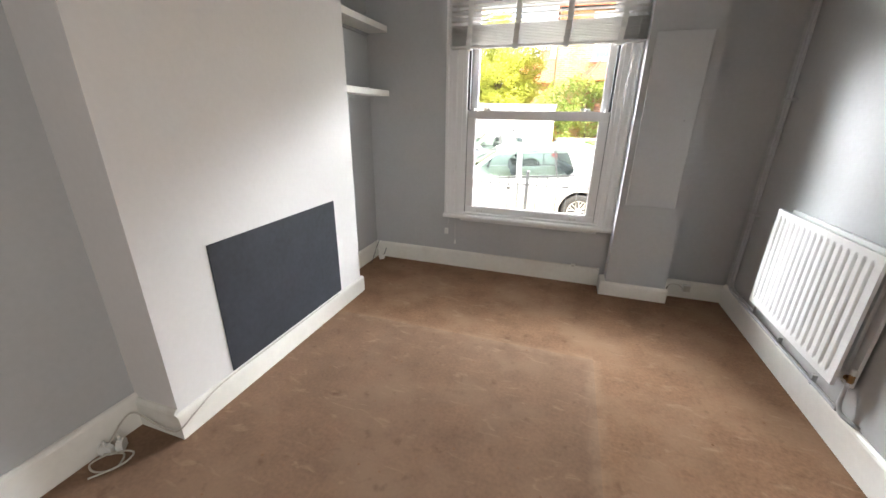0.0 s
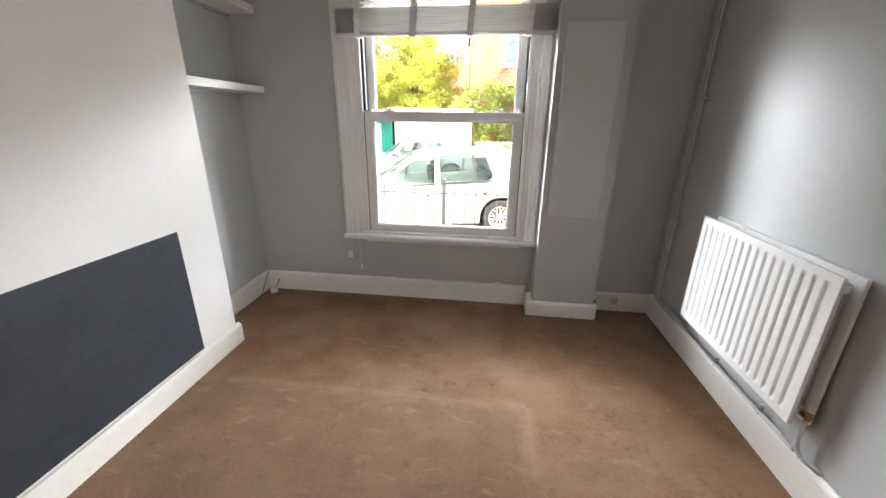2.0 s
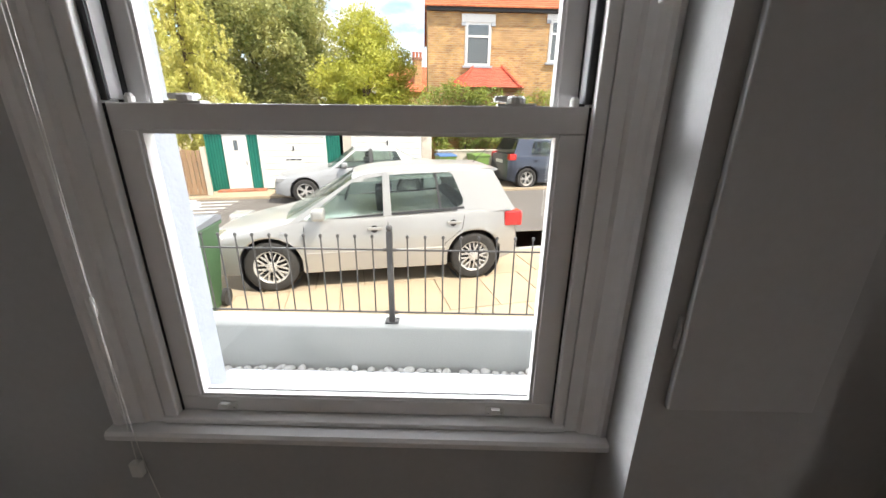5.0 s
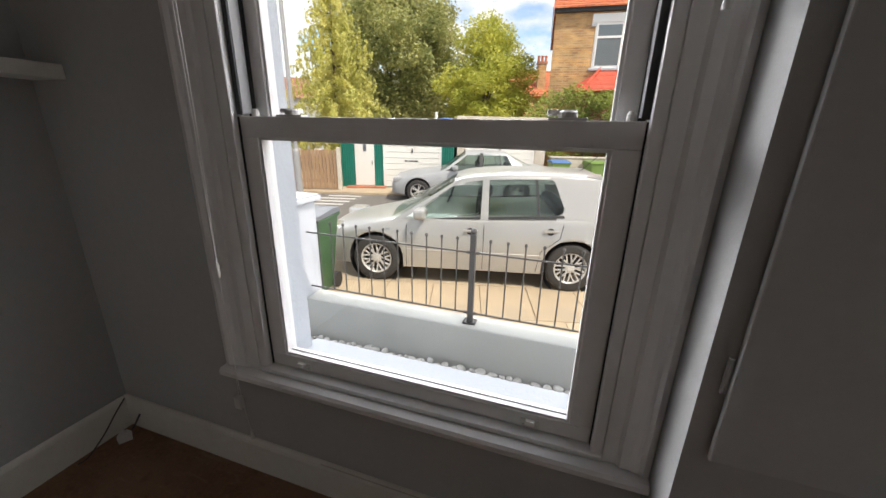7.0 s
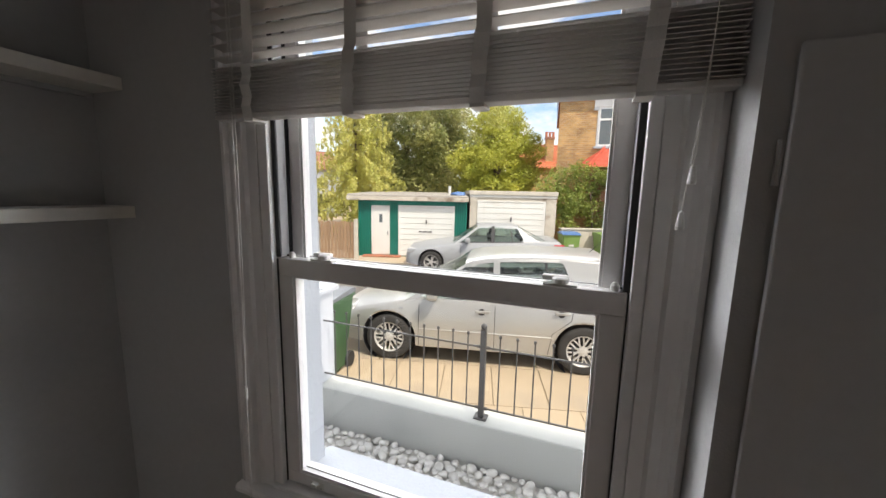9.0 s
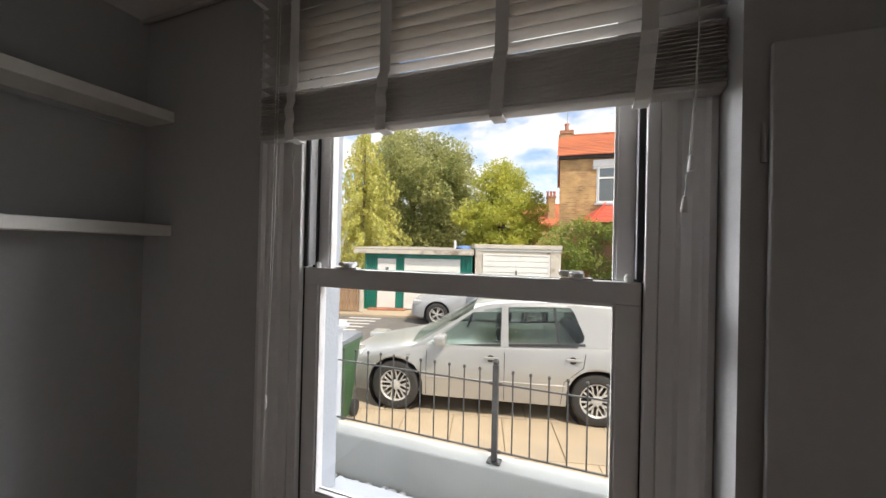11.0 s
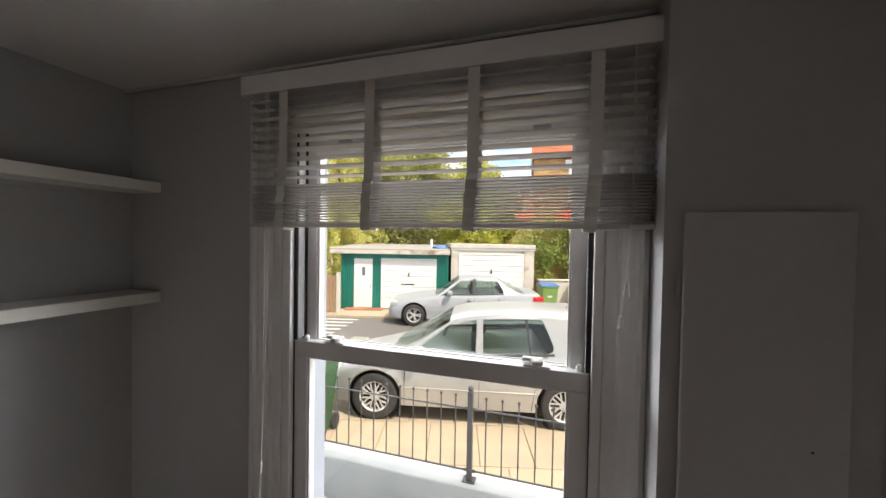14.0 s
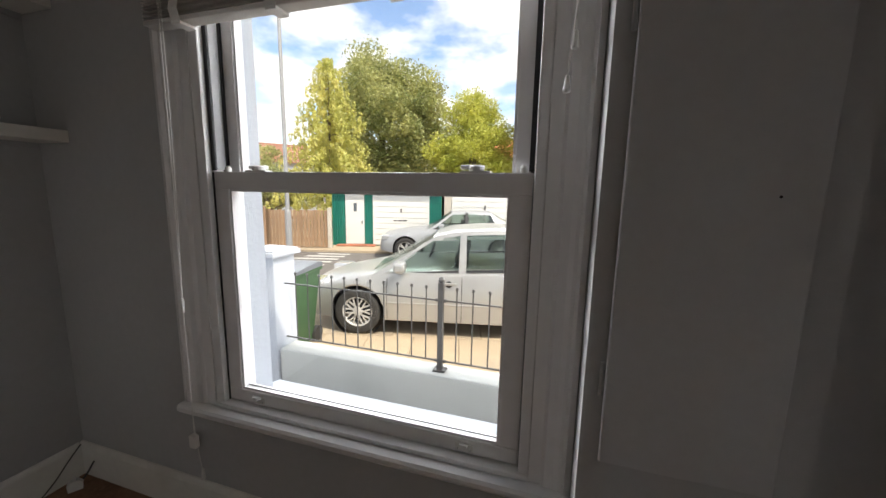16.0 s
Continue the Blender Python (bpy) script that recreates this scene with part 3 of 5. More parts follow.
# sash lifts on the bottom rail and fasteners on the meeting rail
for x in (-0.66, 0.165):
    bm = B()
    box(bm, x - 0.03, x + 0.03, 3.474, 3.478, 0.566, 0.592, bev=0.001)
    prism(bm, [(3.476, 0.592), (3.455, 0.600), (3.449, 0.590), (3.453, 0.588), (3.458, 0.593), (3.476, 0.583)], "x", x - 0.013, x + 0.013)
    part("sash_lift", bm, M_PLASTIC, low, "white hook-shaped sash lift")
    bm = B()
    for dx in (-0.02, 0.02):
        lathe(bm, [(0.003, 0), (0.003, 0.002)], (x + dx, 3.472, 0.573), "y", 8)
    part("screw", bm, M_CHROME, low)
for x in (-0.62, 0.17):
    bm = B()
    box(bm, x - 0.045, x + 0.045, 3.483, 3.517, 1.452, 1.458, bev=0.002)
    lathe(bm, [(0.022, 1.458), (0.022, 1.470), (0.016, 1.474)], (x, 3.503, 0), "z", 14)
    box(bm, x - 0.05, x + 0.02, 3.505, 3.53, 1.462, 1.476, bev=0.004)
    part("sash_fastener", bm, M_PLASTIC, low, "pale cam fastener on the meeting rail")
for x in (SX0 + 0.045, SX1 - 0.03):
    part("sash_stop", lathe(B(), [(0.011, 1.452), (0.011, 1.466), (0.006, 1.474)], (x, 3.5, 0), "z", 10), M_PLASTIC, low)
for x in (-0.60, 0.17):
    part("night_latch", boxed(x - 0.03, x + 0.03, 3.52, 3.538, 2.262, 2.276, bev=0.003), M_PLASTIC_GREY, up)
bm = B()
prism(bm, [(3.585, 0.40), (3.585, 0.50), (YO + 0.10, 0.452), (YO + 0.10, 0.40)], "x", OX0 - 0.03, OX1 + 0.03)
part("outer_sill", bm, M_RENDER, win, "thick white painted outer sill")

for x in (OX0 + 0.011, OX1 - 0.011):
    part("staff_bead", boxed(x - 0.001, x + 0.014, 3.602, 3.622, 0.50, 2.35, bev=0.003) if x < 0 else boxed(x - 0.014, x + 0.001, 3.602, 3.622, 0.50, 2.35, bev=0.003), M_SASH, win)
    part("mastic_joint", boxed(x - 0.001, x + 0.004, 3.624, 3.629, 0.62, 2.2) if x < 0 else boxed(x - 0.004, x + 0.001, 3.624, 3.629, 0.62, 2.2), M_PLASTIC_GREY, win)

# ---------- venetian blind ----------
blind = thing("venetian_blind", -0.232, 3.40, 2.43, "white venetian blind with wide tapes, half gathered up", "blind")
W0, W1 = -0.706, 0.722


def bpart(name, bm, material, label="", parent=blind, smooth=False):
    return part(name, bm, material, parent, label, smooth)


bm = boxed(-0.728, 0.728, -0.05, -0.038, -0.005, 0.066, bev=0.002)
box(bm, -0.728, -0.718, -0.038, 0.04, -0.005, 0.066), box(bm, 0.718, 0.728, -0.038, 0.04, -0.005, 0.066)
bpart("valance", bm, M_SASH, "plain white valance board")
bpart("headrail", boxed(-0.715, 0.715, -0.03, 0.035, 0.0, 0.05), M_SASH)
slat_bm = B()
sec = [(-0.025, -0.0012), (-0.025, 0.0012), (0.0, 0.002), (0.025, 0.0012), (0.025, -0.0012), (0.0, -0.0004)]
prism(slat_bm, sec, "x", W0, W1)
slat = bpart("slat", slat_bm, M_SLAT)
slat.location = (0, 0, -0.035)


def slat_copy(z, dx=0.0, dy=0.0, tilt=0.0):
    s = slat.copy()
    scene.collection.objects.link(s)
    s.matrix_basis = pose(dx, dy, z, tilt, 0, 0)


rng = random.Random(4)
for i in range(1, 9):
    slat_copy(-0.035 - 0.036 * i, rng.uniform(-0.003, 0.003), 0, -3 + rng.uniform(-2, 2))
slat.matrix_basis = pose(0, 0, -0.035, -3, 0, 0)
for i in range(15):
    slat_copy(-0.354 - 0.0100 * i, rng.uniform(-0.004, 0.004), rng.uniform(-0.002, 0.002), rng.uniform(-0.5, 0.5))
bpart("bottom_rail", boxed(W0, W1, -0.026, 0.026, -0.514, -0.498, bev=0.004), M_SLAT)
for x in (-0.545, -0.177, 0.196, 0.563):
    for y, s in ((-0.0285, 1), (0.0285, -1)):
        pts = [(y, 0.0), (y, -0.2), (y - s * 0.001, -0.34), (y - s * 0.012, -0.36), (y - s * 0.006, -0.39), (y - s * 0.016, -0.42), (y - s * 0.004, -0.45), (y - s * 0.010, -0.48), (y, -0.516)]
        bm = B()
        rows = [[bm.verts.new((x + dx - 0.012 * max(0, (-z - 0.34)) / 0.17, yy + off, z)) for dx, off in ((-0.019, 0), (0.019, 0), (0.019, s * 0.0012), (-0.019, s * 0.0012))] for yy, z in pts]
        for q, r in zip(rows, rows[1:]):
            for k in range(4):
                bm.faces.new((q[k], q[(k + 1) % 4], r[(k + 1) % 4], r[k]))
        bm.faces.new(rows[0]), bm.faces.new(rows[-1][::-1])
        bpart("tape", bm, M_TAPE, "white woven ladder tape")
    bpart("tape_foot", boxed(x - 0.031, x + 0.007, -0.03, 0.03, -0.524, -0.5145, bev=0.002), M_TAPE)
# cords: pair with connector and weight; pulls at the other end
for dx, z1 in ((-0.62, -2.03), (-0.608, -1.42)):
    bpart("cord", tube(B(), arc([(dx, -0.033, 0), (dx - 0.003, -0.034, -0.8), (dx - 0.012, -0.036, -1.45), (dx - 0.105, 0.03, z1 - 0.02)] if z1 < -2 else [(dx, -0.033, 0), (dx - 0.003, -0.034, -0.8), (dx - 0.022, -0.036, -1.45)], 4), 0.0012, 6), M_PLASTIC)
bpart("cord_joiner", lathe(B(), [(0.003, -1.43), (0.006, -1.44), (0.006, -1.475), (0.003, -1.485)], (-0.632, -0.036, 0), "z", 10), M_PLASTIC)
bpart("cord_weight", boxed(-0.752, -0.718, 0.024, 0.046, -2.10, -2.045, bev=0.004), M_PLASTIC, "white moulded cord weight")
bpart("cord", tube(B(), arc([(-0.632, -0.036, -1.48), (-0.628, -0.04, -1.9), (-0.63, -0.02, -2.14)], 4), 0.0011, 6), M_PLASTIC)
bpart("cord_pull", lathe(B(), [(0.003, -2.13), (0.006, -2.14), (0.008, -2.17), (0.003, -2.175)], (-0.63, -0.018, 0), "z", 10), M_PLASTIC)
for x, z in ((0.652, -0.67), (0.640, -0.765)):
    bpart("cord", tube(B(), arc([(0.66, -0.033, 0), (0.662, -0.036, -0.4), (x, -0.036, z)], 4), 0.0012, 6), M_PLASTIC)
    bpart("cord_pull", lathe(B(), [(0.002, z + 0.004), (0.005, z), (0.009, z - 0.03), (0.008, z - 0.036), (0.001, z - 0.037)], (x, -0.036, 0), "z", 12), M_PLASTIC)

# ---------- cupboard door on the pier, shelves, radiator, pipes ----------
board = thing("wall_cupboard_door", 0.702, 3.2855, 0.78, "tall grey painted flush panel door hung on the pier", "panel")
part("door_panel", boxed(-0.168, 0.168, -0.016, 0.0, 0, 1.176, bev=0.004), M_PANEL, board)
part("frame", boxed(-0.163, 0.165, 0.0, 0.0065, 0.012, 1.165), M_GREY, board)
for z in (0.20, 0.98):
    bm = lathe(B(), [(0.006, z - 0.04), (0.006, z + 0.04)], (-0.174, 0.0, 0), "z", 8)
    part("hinge", bm, M_GREY, board)
part("peep_hole", lathe(B(), [(0.003, -0.0165), (0.003, -0.015)], (0.10, 0, 0.62), "y", 8), M_DARK, board)


def shelf(z0, z1):
    s = thing("floating_shelf", -1.64, 3.05, z0, "thick white painted floating shelf fixed in the alcove", "shelf", group="alcove shelves")
    part("board", boxed(-0.099, 0.10, -0.404, 0.409, 0, z1 - z0, bev=0.003), M_GLOSS, s)
    part("batten", boxed(-0.099, -0.08, -0.40, 0.40, -0.02, 0.0), M_GREY, s)


shelf(1.566, 1.614)
shelf(2.074, 2.122)

rad = thing("radiator", 1.35, 2.411, 0.318, "white double-panel steel radiator hung on the wall", "radiator")


def rad_panel(x, s):
    bm = B()
    H, L, n = 0.605, 0.852, 16
    ys, ds = [-L / 2], [0.0]
    step = (L - 0.05) / n
    for i in range(n):
        c = -L / 2 + 0.025 + (i + 0.5) * step
        for o, d in ((-0.30, 0), (-0.22, 0.3), (-0.12, 0.95), (0.12, 0.95), (0.22, 0.3), (0.30, 0)):
            ys.append(c + o * step), ds.append(d)
    ys.append(L / 2), ds.append(0.0)
    zs = [(0.0, 0), (0.03, 0), (0.042, 0.6), (0.055, 1), (H - 0.055, 1), (H - 0.042, 0.6), (H - 0.03, 0), (H, 0)]
    grid = [[bm.verts.new((x + s * 0.010 * d * k, y, z)) for y, d in zip(ys, ds)] for z, k in zs]
    for q, r in zip(grid, grid[1:]):
        for i in range(len(ys) - 1):
            bm.faces.new((q[i], q[i + 1], r[i + 1], r[i]))
    edge = [e for e in bm.edges if e.is_boundary]
    ext = bmesh.ops.extrude_edge_only(bm, edges=edge)
    for v in ext["geom"]:
        if isinstance(v, bmesh.types.BMVert):
            v.co.x += s * 0.014
    bmesh.ops.contextual_create(bm, geom=[e for e in bm.edges if e.is_boundary])
    return bm


part("front_panel", rad_panel(-0.052, 1), M_RAD, rad, "ribbed white steel panel")
part("back_panel", rad_panel(0.018, 1), M_RAD, rad)
part("top_tube", boxed(-0.037, 0.020, -0.39, 0.39, 0.53, 0.57, bev=0.008), M_RAD, rad)
part("bottom_tube", boxed(-0.037, 0.020, -0.40, 0.40, 0.025, 0.06, bev=0.008), M_RAD, rad)
for y in (-0.25, 0.25):
    part("bracket", boxed(0.034, 0.05, y - 0.015, y + 0.015, 0.05, 0.55), M_RAD, rad)
for y, s in ((-0.425, -1), (0.425, 1)):
    bm = lathe(B(), [(0.012, -0.02), (0.012, 0.012)], (0.0, y, 0.045), "y", 12)
    lathe(bm, [(0.011, -0.005), (0.011, 0.035)], (0.0, y + s * 0.015, 0.04), "z", 12)
    part("valve", bm, M_BRASS, rad, "dull brass radiator valve")
    part("valve_cap", lathe(B(), [(0.013, 0.035), (0.013, 0.055), (0.010, 0.06)], (0.0, y + s * 0.015, 0.04), "z", 12), M_PLASTIC if s < 0 else M_CHROME, rad)
for y in (-0.405, 0.405):
    part("air_plug", lathe(B(), [(0.006, -0.006), (0.006, 0.006), (0.003, 0.010)], (-0.045, y, 0.57), "y", 10), M_BRASS, rad)
pipes = thing("heating_pipes", 1.385, 3.30, 0.18, "pair of grey painted heating pipes clipped down the corner", "pipe")
for dx, y, zz, yend in ((-0.012, -0.012, 0.034, -0.445), (-0.012, 0.030, 0.008, -1.32)):
    pts = arc([(dx, y, 2.37), (dx, y, 1.2), (dx, y, zz + 0.06)], 3) + [Vector((dx, y - 0.004, zz + 0.022)), Vector((dx, y - 0.02, zz + 0.004)), Vector((dx - 0.006, y - 0.05, zz))]
    pts += [Vector((dx - 0.008, yy, zz)) for yy in (-0.2, yend + 0.03)]
    pts += [Vector((dx - 0.015, yend + 0.006, zz + 0.006)), Vector((-0.033, yend, zz + 0.03)), Vector((-0.034, yend, 0.19))]
    part("pipe", tube(B(), pts, 0.0078, 10), M_PIPE, pipes, smooth=True)
for z in (0.60, 1.36, 2.1):
    bm = boxed(-0.024, 0.014, -0.05, 0.045, z - 0.008, z + 0.008, bev=0.003)
    part("clip", bm, M_PIPE, pipes)
for y in (-0.2, -0.75, -1.1):
    part("clip", boxed(-0.022, 0.0, y - 0.007, y + 0.007, -0.008, 0.045, bev=0.002), M_PIPE, pipes)
part("pipe", tube(B(), arc([(-0.034, -1.322, 0.16), (-0.034, -1.325, 0.06), (-0.03, -1.35, 0.02), (-0.01, -1.39, 0.008), (0.008, -1.41, 0.0)], 5), 0.0085, 10), M_PIPE, pipes, smooth=True)

# ---------- sockets and loose cables ----------
def socket(x, y, z, w, h, label, rz=0):
    s = thing("socket_box", x, y, z, label, "socket", rz)
    part("back_box", boxed(-w / 2, w / 2, -0.03, 0, 0, h, bev=0.004), M_PLASTIC, s)
    part("face_plate", boxed(-w / 2 + 0.006, w / 2 - 0.006, -0.034, -0.03, 0.006, h - 0.006, bev=0.001), M_CABLE, s)
    return s


socket(1.125, 3.44, 0.065, 0.06, 0.062, "small cream telephone socket on the skirting board")
socket(0.225, 3.44, 0.162, 0.035, 0.022, "tiny white cable junction on top of the skirting")


def cable(pts, r, material, label):
    c = tagged(obj("cable", tube(B(), arc(pts, 6), r, 6), material, True), label, "cable")
    return c


cable([(0.24, 3.43, 0.168), (0.33, 3.435, 0.168), (0.42, 3.43, 0.167), (0.44, 3.40, 0.16)], 0.0025, M_CABLE, "thin white cable along the skirting top")
cable([(0.20, 3.43, 0.168), (0.1, 3.436, 0.166), (-0.3, 3.436, 0.167), (-0.6, 3.437, 0.166)], 0.002, M_CABLE, "thin white cable along the skirting top")
cable([(0.99, 3.42, 0.004), (0.985, 3.41, 0.06), (1.0, 3.425, 0.11), (1.06, 3.42, 0.12), (1.10, 3.41, 0.09)], 0.003, M_CABLE, "short white telephone cable looping off the socket")
cable([(0.965, 3.40, 0.003), (0.972, 3.38, 0.02), (0.97, 3.39, 0.07), (0.985, 3.41, 0.10)], 0.004, M_CABLE_DARK, "short dark cable end by the pier")
cable([(-1.70, 3.43, 0.17), (-1.71, 3.38, 0.11), (-1.705, 3.32, 0.05), (-1.69, 3.24, 0.004), (-1.69, 3.2, 0.003)], 0.003, M_CABLE_DARK, "dark cable dropping over the skirting in the corner")
cable([(-1.62, 3.43, 0.10), (-1.63, 3.40, 0.05), (-1.65, 3.38, 0.02), (-1.66, 3.34, 0.012)], 0.004, M_CABLE_DARK, "black lead by the corner socket")
cable([(-1.70, 0.88, 0.03), (-1.71, 0.95, 0.09), (-1.70, 1.0, 0.10), (-1.6, 1.01, 0.06), (-1.5, 1.01, 0.05), (-1.44, 1.02, 0.07), (-1.437, 1.1, 0.10), (-1.44, 1.25, 0.138), (-1.445, 1.6, 0.137), (-1.445, 2.0, 0.138), (-1.446, 2.3, 0.139)], 0.004, M_CABLE, "long off-white cable led along the hearth skirting")
cable([(-1.68, 0.84, 0.02), (-1.62, 0.88, 0.006), (-1.58, 0.82, 0.005), (-1.64, 0.78, 0.005), (-1.70, 0.80, 0.006), (-1.66, 0.87, 0.012), (-1.59, 0.90, 0.006), (-1.57, 0.84, 0.008), (-1.63, 0.75, 0.006)], 0.004, M_CABLE, "coiled loose off-white cable on the carpet")


def plug(x, y, z, rz, label):
    p = thing("plug", x, y, z, label, "plug", rz)
    bm = B()
    prism(bm, [(-0.025, 0), (0.025, 0), (0.028, 0.03), (0.014, 0.048), (-0.014, 0.048), (-0.028, 0.03)], "y", -0.012, 0.012)
    part("body", bm, M_PLASTIC, p)
    part("cord_grip", lathe(B(), [(0.007, 0.046), (0.005, 0.07)], (0, 0, 0), "z", 10), M_PLASTIC, p)


plug(-1.695, 0.86, 0.001, 25, "white plug lying on the carpet by the alcove")
plug(-1.66, 0.90, 0.001, -50, "white plug lying on the carpet by the alcove")
plug(-1.64, 3.36, 0.001, 60, "white plug on the carpet in the corner")

# lint and crumbs on the carpet
bm = B()
rng = random.Random(8)
for i in range(110):
    x, y, s = rng.uniform(-1.35, 1.3), rng.uniform(0.3, 3.3), rng.uniform(0.002, 0.006)
    box(bm, x - s, x + s, y - s * 0.6, y + s * 0.6, 0.0, s * 0.8)
tagged(obj("carpet_crumbs", bm, M_FIBRE), "scattered lint and crumbs on the brown carpet", "debris", kind="stuff")

# ---------- street: ground, road, pavement ----------
STREET = 15.0                    # the street's turn from the house front
ZP, ZR = -0.55, -0.62
U = Vector((math.cos(radians(STREET)), math.sin(radians(STREET)), 0))
N = Vector((-U.y, U.x, 0))
struct("ground", boxed(-400, 400, YO, 800, -3.0, ZR), M_ROAD, "worn grey-brown asphalt road")
KERB0 = Vector((-1.0, 7.85, 0))
pave = thing("pavement", KERB0.x, KERB0.y, ZP, "tan concrete paving slabs in front of the house", "pavement", STREET, kind="structure")
bm = B()
a, b = KERB0 - U * 25, KERB0 + U * 25
prism(bm, [(-25.5, YO + 0.02), (25.5, YO + 0.02), (b.x, b.y), (a.x, a.y)], "z", ZR + 0.004, ZP - 0.012)
struct("pavement_bed", bm, M_SAND, "sandy bed between the paving slabs")
kerb = thing("kerb", KERB0.x, KERB0.y, ZP - 0.06, "row of grey granite kerb stones", "kerb", STREET, kind="structure")
kb = boxed(-0.445, 0.445, 0, 0.13, -0.01, 0.062, bev=0.012)
k0 = part("kerb_stone", kb, M_KERB, kerb)
for i in range(-8, 9):
    o = k0 if i == 0 else k0.copy()
    if i:
        scene.collection.objects.link(o)
    o.location = (i * 0.90, 0, 0)
# far pavement in front of the garages
FK = Vector((-5.0, 12.85, 0))
bm = B()
q = [FK - U * 30, FK + U * 40, FK + U * 40 + N * 40, FK - U * 30 + N * 40]
prism(bm, [(v.x, v.y) for v in q], "z", ZR + 0.004, ZP)
struct("pavement_far", bm, M_SLAB, "sunlit tan forecourt and pavement across the road")
bm = B()
for k in range(5):
    c = Vector((-7.0, 10.2, 0)) + U * 0.0 + N * (k * 0.42) + U * (k * 0.2)
    q = [c, c + U * (1.6 - 0.15 * k), c + U * (1.6 - 0.15 * k) + N * 0.14, c + N * 0.14]
    prism(bm, [(v.x, v.y) for v in q], "z", ZR + 0.002, ZR + 0.006)
struct("road_marking", bm, M_LINE, "worn white painted bars on the road")

# ---------- front garden ----------
struct("garden_bed", boxed(-6.0, 6.0, YO + 0.013, 4.86, -0.6, -0.33), M_PEBBLE, "pale bed under the white pebbles")
bm = B()
box(bm, -1.80, 3.2, 4.86, 5.07, -0.6, 0.035, bev=0.012)
struct("garden_wall", bm, M_WALLTOP, "low pale grey painted garden wall with a smooth top")
pier = thing("gate_pier", -1.93, 4.97, -0.6, "square white rendered gate pier with a flat cap", "pier")
part("shaft", boxed(-0.125, 0.125, -0.13, 0.13, 0, 1.43, bev=0.008), M_RENDER, pier)
bm = boxed(-0.165, 0.165, -0.17, 0.17, 1.43, 1.47, bev=0.008)
box(bm, -0.15, 0.15, -0.155, 0.155, 1.47, 1.485, bev=0.006)
part("cap", bm, M_RENDER, pier)

fence = thing("iron_railing", -0.39, 4.96, 0.036, "low dark iron railing with ball-topped bars on the garden wall", "railing")


def railing_bar(x, top):
    b = part("bar", tube(B(), [(x, 0, 0.075), (x, 0, top - 0.02)], 0.0055, 8), M_IRON, fence)
    part("ball_finial", lathe(B(), [(0.002, top - 0.024), (0.009, top - 0.018), (0.012, top - 0.008), (0.009, top + 0.002), (0.002, top + 0.006)], (x, 0, 0), "z", 10), M_IRON, b)


part("post", boxed(-0.02, 0.02, -0.02, 0.02, 0.006, 0.69, bev=0.002), M_IRON, fence, "square iron post")
part("post_cap", lathe(B(), [(0.012, 0.69), (0.021, 0.70), (0.024, 0.712), (0.016, 0.728), (0.003, 0.733)], (0, 0, 0), "z", 12), M_IRON, fence)
bm = boxed(-0.05, 0.05, -0.045, 0.045, 0.0, 0.007, bev=0.002)
part("base_plate", bm, M_IRON, fence)
for x in (-0.035, 0.035):
    for y in (-0.03, 0.03):
        part("bolt", lathe(B(), [(0.006, 0.007), (0.006, 0.013)], (x, y, 0), "z", 6), M_IRON, fence)
for x0, x1 in ((-1.42, -0.022), (0.022, 1.9)):
    for z in (0.075, 0.553):
        part("rail", boxed(x0, x1, -0.006, 0.006, z - 0.005, z + 0.005), M_IRON, fence)
for z in (0.075, 0.553):
    for x in (-0.034, 0.034):
        part("collar", lathe(B(), [(0.012, -0.012), (0.012, 0.012)], (x, 0, z), "x", 10), M_IRON, fence)
for i in range(1, 12):
    railing_bar(-0.118 * i, 0.655)
for i in range(1, 16):
    railing_bar(0.122 * i, 0.655)

# ---------- wheelie bins ----------
def wheelie_bin(x, y, z, rz, body, lid, label):
    t = thing("wheelie_bin", x, y, z, label, "bin", rz)
    bm = B()
    lo = [(-0.22, -0.24), (0.22, -0.24), (0.22, 0.20), (-0.22, 0.20)]
    hi = [(-0.28, -0.33), (0.28, -0.33), (0.28, 0.33), (-0.28, 0.33)]
    r0, r1 = [bm.verts.new((*p, 0.03)) for p in lo], [bm.verts.new((*p, 0.95)) for p in hi]
    bm.faces.new(r0[::-1]), bm.faces.new(r1)
    for i in range(4):
        bm.faces.new((r0[i], r0[(i + 1) % 4], r1[(i + 1) % 4], r1[i]))
    bmesh.ops.bevel(bm, geom=list(bm.edges), offset=0.025, segments=2, affect="EDGES")
    part("body", bm, body, t)
    part("rim", boxed(-0.295, 0.295, -0.345, 0.345, 0.93, 0.97, bev=0.01), body, t)
    bm = B()
    prism(bm, [(-0.36, 0.972), (-0.36, 0.985), (-0.2, 1.02), (0.2, 1.045), (0.34, 1.03), (0.35, 0.972)], "x", -0.30, 0.30)
    bmesh.ops.bevel(bm, geom=list(bm.edges), offset=0.008, segments=2, affect="EDGES")
    part("lid", bm, lid, t)
    part("handle", tube(B(), [(-0.24, 0.39, 0.96), (0.24, 0.39, 0.96)], 0.014, 8), lid, t)
    for s in (-0.24, 0.24):
        part("handle_arm", boxed(s - 0.015, s + 0.015, 0.33, 0.40, 0.945, 0.972), lid, t)
        part("wheel", lathe(B(), [(0.05, -0.025), (0.1, -0.025), (0.1, 0.025), (0.05, 0.025)], (s, 0.25, 0.1), "x", 16), M_TYRE, t)
    part("label_patch", boxed(-0.08, 0.08, -0.304, -0.296, 0.60, 0.66), M_LINE, t, "pale worn number patch")


